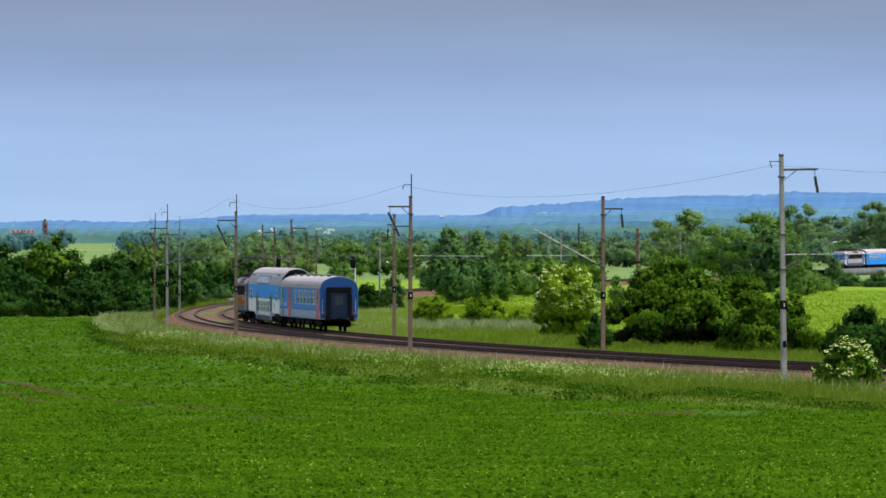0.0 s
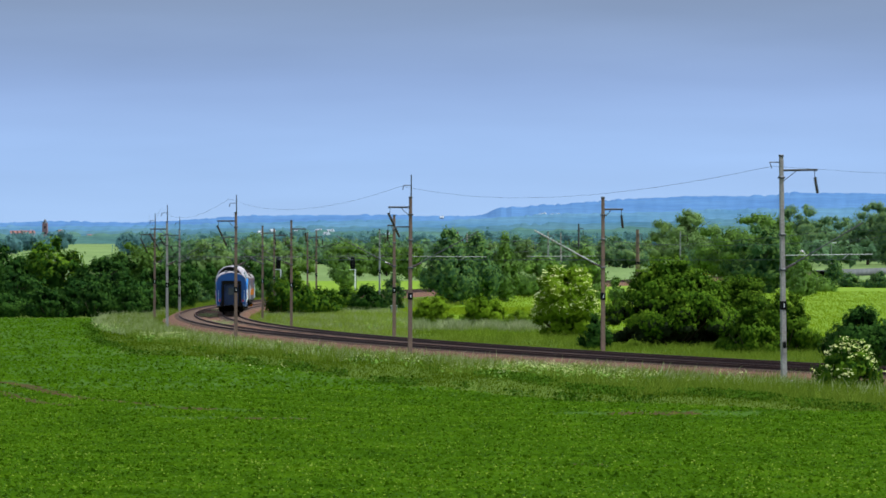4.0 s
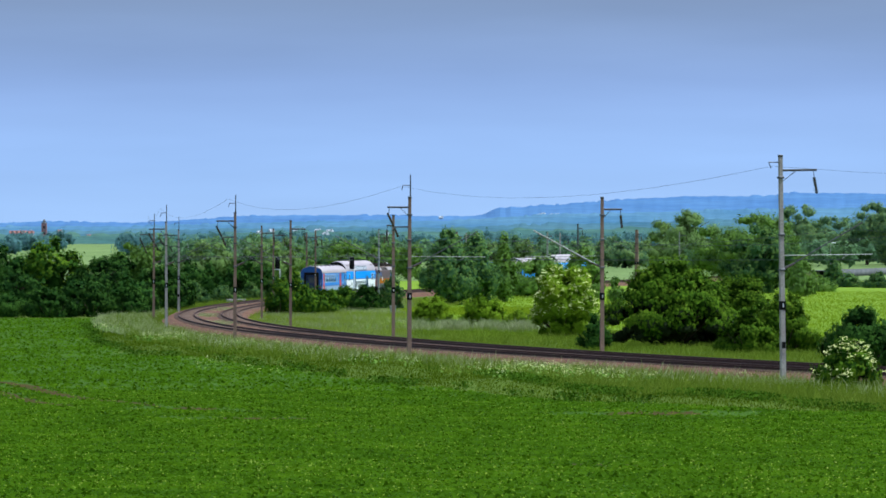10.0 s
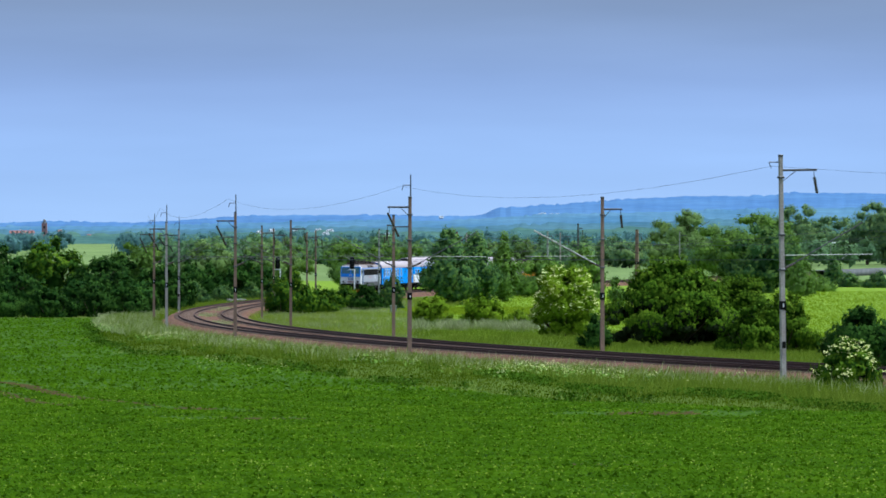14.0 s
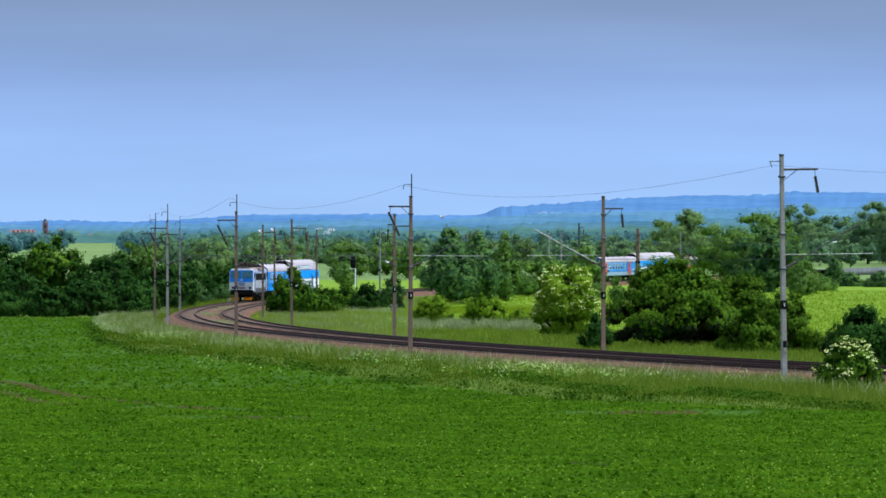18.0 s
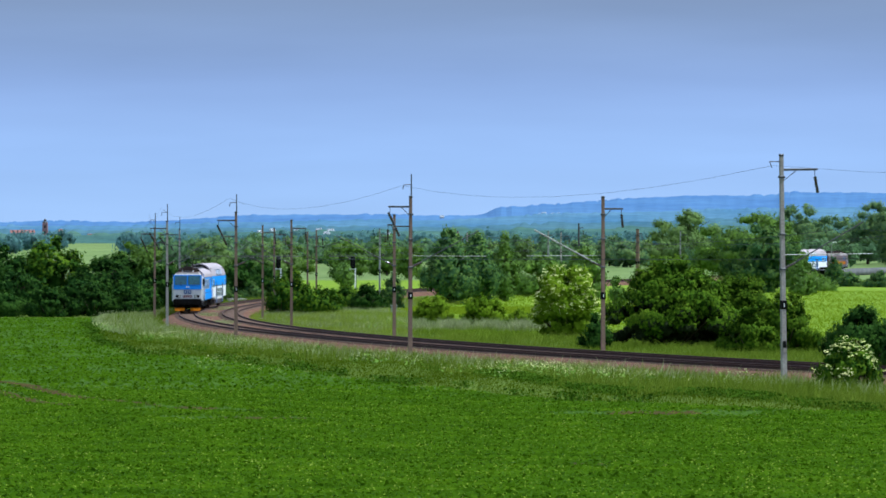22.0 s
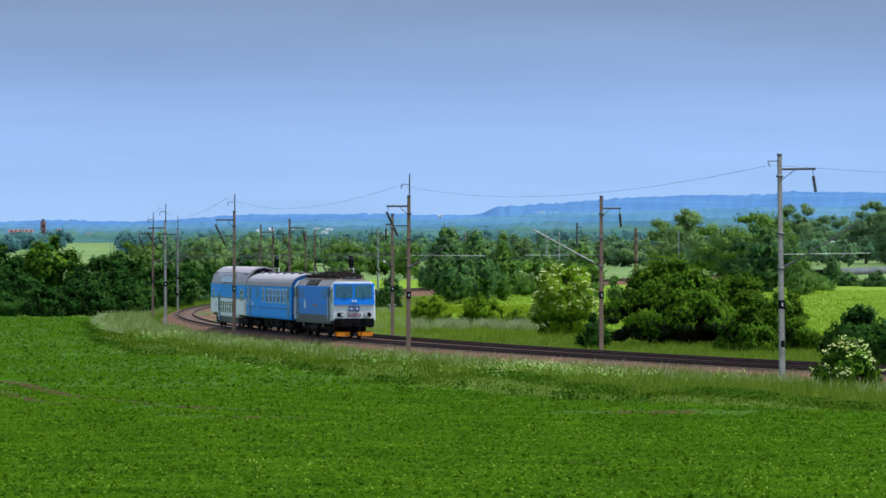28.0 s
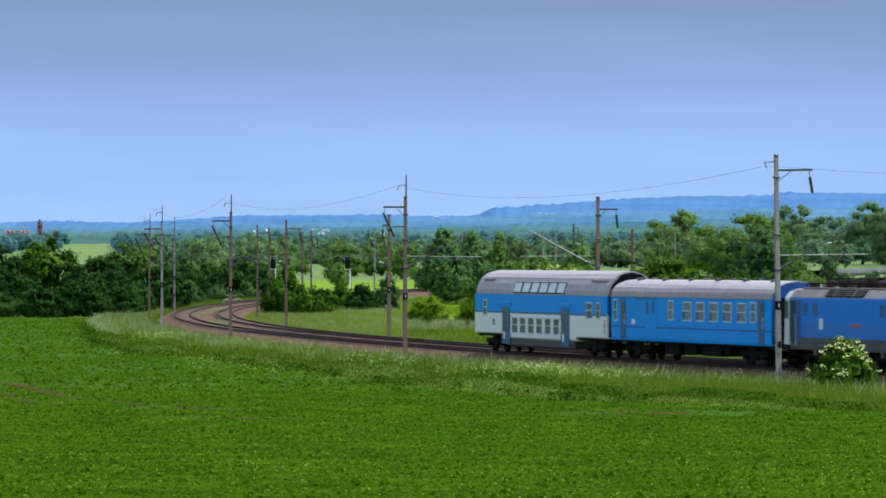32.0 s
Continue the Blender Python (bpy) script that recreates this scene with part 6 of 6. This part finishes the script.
def blades(name, label, xs, ys, height, per, width, material, seed, spread=.14, category="grass"):
    rng = np.random.RandomState(seed)
    n = len(xs)
    base = np.stack([xs, ys, ground_z(xs, ys)], 1)[:, None, :] + np.stack([rng.normal(0, spread, (n, per)), rng.normal(0, spread, (n, per)), np.zeros((n, per))], -1)
    base = base.reshape(-1, 3)
    h = np.repeat(height, per) * rng.uniform(.55, 1.25, n * per)
    lean = rng.normal(0, .42, (n * per, 2)) + np.array([.12, 0])
    a = rng.uniform(0, math.pi, n * per)
    w = (width * rng.uniform(.6, 1.5, n * per))[:, None]
    side = np.stack([np.cos(a), np.sin(a), np.zeros_like(a)], 1) * w
    tip = base + np.concatenate([lean * h[:, None], h[:, None]], 1)
    v = np.stack([base - side, base + side, tip], 1).reshape(-1, 3)
    return thing(name, label, category, kind="stuff", data=sheet(name, v, np.arange(3 * n * per).reshape(-1, 3), material))


def strip(n, s0, s1, o0, o1, rng):
    s, o = rng.uniform(s0, s1, n), rng.uniform(0, 1, n)
    a = np.interp(s, S, HEAD)
    off = o0 + (o1 - o0) * o
    return np.interp(s, S, LX) + off * np.cos(a), np.interp(s, S, LY) - off * np.sin(a), s, off


def build_grass():
    rng = np.random.RandomState(31)
    x, y, s, o = strip(76000, -90, 480, -19, -2.7, rng)
    clump = .5 + .5 * np.sin(s * .35 + o) * np.sin(o * 1.3 - s * .12)
    k = (o > -grass_foot(y)) & (np.abs(x / y) < .1)
    blades("tall_grass", "tall seeding verge grass beside the track", x[k], y[k], (.38 + .35 * clump)[k], 3, .016, BLADE, 32)
    x, y, s, o = strip(80000, -120, 420, -25, -8, rng)
    k = (o > -field_edge(y)) & (np.abs(x / y) < .1)
    blades("verge_grass", "short pale green grass strip between field and railway", x[k], y[k], np.full(k.sum(), .15), 3, .015, BLADE_STRIP, 33)
    x, y, s, o = strip(46000, -40, 440, 5.9, 24, rng)
    k = (np.abs(x / y) < .1) & ~((y > 552) & (y < 612) & (x / y > -.0192) & (o > 8)) & ((x / y < -.006) | (y > 500))
    clump = .5 + .5 * np.sin(s * .21 + o * .7) * np.sin(o * .9 - s * .3)
    blades("rough_grass", "rough grass on the inner side of the curve", x[k], y[k], (.2 + .35 * clump)[k], 3, .022, BLADE_PALE, 34, .2)
    x, y, s, o = strip(42000, -60, 330, 5.6, 34, rng)
    k = (x / y > -.0065) & (x / y < .1) & (y < 436 + 6 * np.sin(x * .5))
    clump = .5 + .5 * np.sin(s * .17 + o * .6) * np.sin(o * .8 - s * .26)
    blades("bank_grass", "coarse green grass on the bank inside the curve", x[k], y[k], (.25 + .35 * clump)[k], 3, .02, BLADE, 42, .2)
    y = rng.uniform(426, 444, 15000)
    b = rng.uniform(-.0055, .0305, len(y))
    k = np.sin(b * 900) + .7 * np.sin(b * 2300 + 1) + rng.normal(0, .35, len(b)) > .1
    x, y = (b * y)[k], y[k]
    blades("crest_grass", "pale feathery grass along the top of the bank", x, y, rng.uniform(.55, 1.05, len(y)), 2, .05, SEED, 43, .25)
    x, y, s, o = strip(14000, 0, 440, 7.0, 22, rng)
    k = (np.sin(s * .09 + o * .3) + np.sin(s * .31 - o * .5) > .2) & (np.abs(x / y) < .1) & (x / y < -.006)
    blades("dry_grass", "pale seeding grass on the inner side of the curve", x[k], y[k], np.full(k.sum(), .6), 2, .02, SEED, 39, .2)
    y = rng.uniform(400, 800, 45000)
    x = rng.uniform(-.05, .1, len(y)) * y
    k = offset(x, y) > 17
    blades("meadow_grass", "bright green meadow grass inside the railway curve", x[k], y[k], np.full(k.sum(), .16), 3, .035, BLADE_FRESH, 35, .3)
    y = rng.uniform(552, 612, 9000)
    x = rng.uniform(-.0188, .02, len(y)) * y
    k = (np.sin(y * .55 + x * .1) > -.75) & (offset(x, y) > 9)
    blades("plot_crop", "bright yellow green crop rows in a small plot", x[k], y[k], np.full(k.sum(), .2), 3, .035, BLADE_YELLOW, 38, .2, "crop")
    x, y, s, o = strip(9000, 150, 345, 1.2, 3.0, rng)
    k = np.sin(s * .11) + .6 * np.sin(s * .37 + o) + rng.normal(0, .7, len(s)) > 1.5
    v = blades("track_weeds", "low weeds and grass between the two tracks", x[k], y[k], np.full(k.sum(), .22), 3, .02, SEED, 36, .12)
    v.matrix_basis = pose(0, 0, .5)
    x, y, s, o = strip(8000, -70, 300, -9, -3.2, rng)
    blades("seed_heads", "pale feathery grass seed heads", x, y, .55 + .3 * rng.random_sample(len(x)), 1, .03, SEED, 37, .1)
    # dark leaf cards stand in for the shade line below the tall grass
    y = np.concatenate([rng.uniform(203, 262, 9000), rng.uniform(262, 400, 7000)])
    y = y[np.sin(y * .41) + np.sin(y * .93 + 1) + rng.normal(0, .6, len(y)) > np.where(y < 262, -.5, 1.0)]
    off = -grass_foot(y) + rng.normal(.2, .4, len(y))
    x = np.interp(y, LY, LX) + off / np.cos(np.interp(y, LY, HEAD))
    v, f = leaf_cards(np.stack([x, y, ground_z(x, y) + rng.uniform(.02, .38, len(y))], 1), rng.normal(size=(len(y), 3)) * .6 + np.array([0, -.4, .6]), .075, rng)
    thing("ditch_weeds", "darker leaf strip as painted shade along the foot of the tall grass", "weeds", kind="stuff", data=sheet("ditch_weeds", v, f, LEAF_WEED))
    # the dark fringe where the crop meets the grass
    y = rng.uniform(205, 470, 9000)
    off = -field_edge(y) + rng.normal(0, .25, len(y))
    x = np.interp(y, LY, LX) + off / np.cos(np.interp(y, LY, HEAD))
    k = np.sin(y * .8) + np.sin(y * .23 + 1) > .1
    v, f = leaf_cards(np.stack([x, y, ground_z(x, y) + rng.uniform(.03, .42, len(y))], 1)[k], rng.normal(size=(k.sum(), 3)) * .6 + np.array([0, -.4, .8]), .11, rng)
    thing("field_edge_weeds", "dark leafy weeds along the edge of the field", "weeds", kind="stuff", data=sheet("field_edge_weeds", v, f, LEAF_WEED))


build_grass()


def build_umbels():
    rng = np.random.RandomState(41)
    pts = []
    for x, y, n in ((3.8, 258.6, 40), (4.7, 265.0, 70), (5.5, 258.6, 60), (6.1, 254.3, 40), (7.9, 254.3, 30), (8.7, 247.9, 22), (10.0, 247.9, 14), (-20.0, 373.3, 60), (-18.4, 365.2, 30), (-21.6, 378.9, 30), (-27.8, 432.9, 40), (-29.2, 443.6, 30), (-14.0, 347.5, 20), (-12.7, 342.8, 20), (-10.4, 331.5, 18), (-8.4, 318.8, 12), (-4.7, 294.4, 14), (-2.0, 287.6, 14), (1.1, 274.9, 16), (2.2, 265.0, 14), (14.8, 254.3, 12), (12.5, 247.9, 10), (-13.2, 294.4, 8), (-8.8, 270.0, 8), (-6.5, 440.1, 14), (-4.3, 458.6, 20), (-0.7, 451.0, 26), (0.8, 466.4, 24), (3.4, 458.6, 18), (-9.2, 451.0, 10), (10.5, 440.1, 10)):
        n = int(n * .55)
        pts.append(np.stack([rng.normal(x, .8, n), rng.normal(y - 2, 3.0, n)], 1))
    p = np.concatenate(pts)
    z = ground_z(p[:, 0], p[:, 1])
    h = rng.uniform(.3, .75, len(p))
    heads = np.concatenate([p, (z + h)[:, None]], 1)
    c = (heads[:, None, :] + rng.normal(size=(len(p), 6, 3)) * np.array([.11, .11, .06])).reshape(-1, 3)
    v, f = leaf_cards(c, rng.normal(size=(len(c), 3)) * .35 + np.array([0, -.4, .9]), .05, rng, 1.0)
    c = (np.repeat(heads, 5, 0) - np.stack([rng.normal(0, .16, 5 * len(p)), rng.normal(0, .3, 5 * len(p)), rng.uniform(.1, .5, 5 * len(p))], 1))
    fv, ff = leaf_cards(c, rng.normal(size=(len(c), 3)) * .5 + np.array([0, -.5, .8]), .12, rng, 1.4)
    thing("parsley_leaves", "leafy green clumps below the white flowers", "wild flowers", kind="stuff", data=sheet("parsley_leaves", fv, ff, LEAF_SOFTMID))
    tagged(thing("cow_parsley", "white flowering cow parsley in the tall grass", "wild flowers", kind="stuff", data=sheet("cow_parsley", v, f, PETAL)))


build_umbels()


# ---- what moves ----
def stand(s, off, half, forward):
    """A vehicle's pose from the places of its two bogies."""
    p, q = Vector(line(s - half, off)), Vector(line(s + half, off))
    c, d = (p + q) / 2, (q - p).normalized() * forward
    x, z = d, Vector((0, 0, 1))
    y = z.cross(x).normalized()
    z = x.cross(y)
    m = Matrix((x, y, z)).transposed().to_4x4()
    m.translation = c
    return m


def motions():
    times = [float(t) for t in range(33)]
    for car, middle, half in zip(COMING, (7.55, 29.0, 54.7), (4.15, 8.6, 9.8)):
        walk(car, [(t, stand(27.661 * (31 - t) - 0.0504 * (31 - t) ** 2 + middle, 0.0, half, -1)) for t in times])
    for car, middle, half, facing in zip(LEAVING, (59.7, 12.25, 37.9), (4.15, 8.6, 9.8), (1, -1, 1)):
        walk(car, [(t, stand(114.34 + 27.671 * t + 0.0084 * t * t + middle, APART, half, facing)) for t in times])


motions()
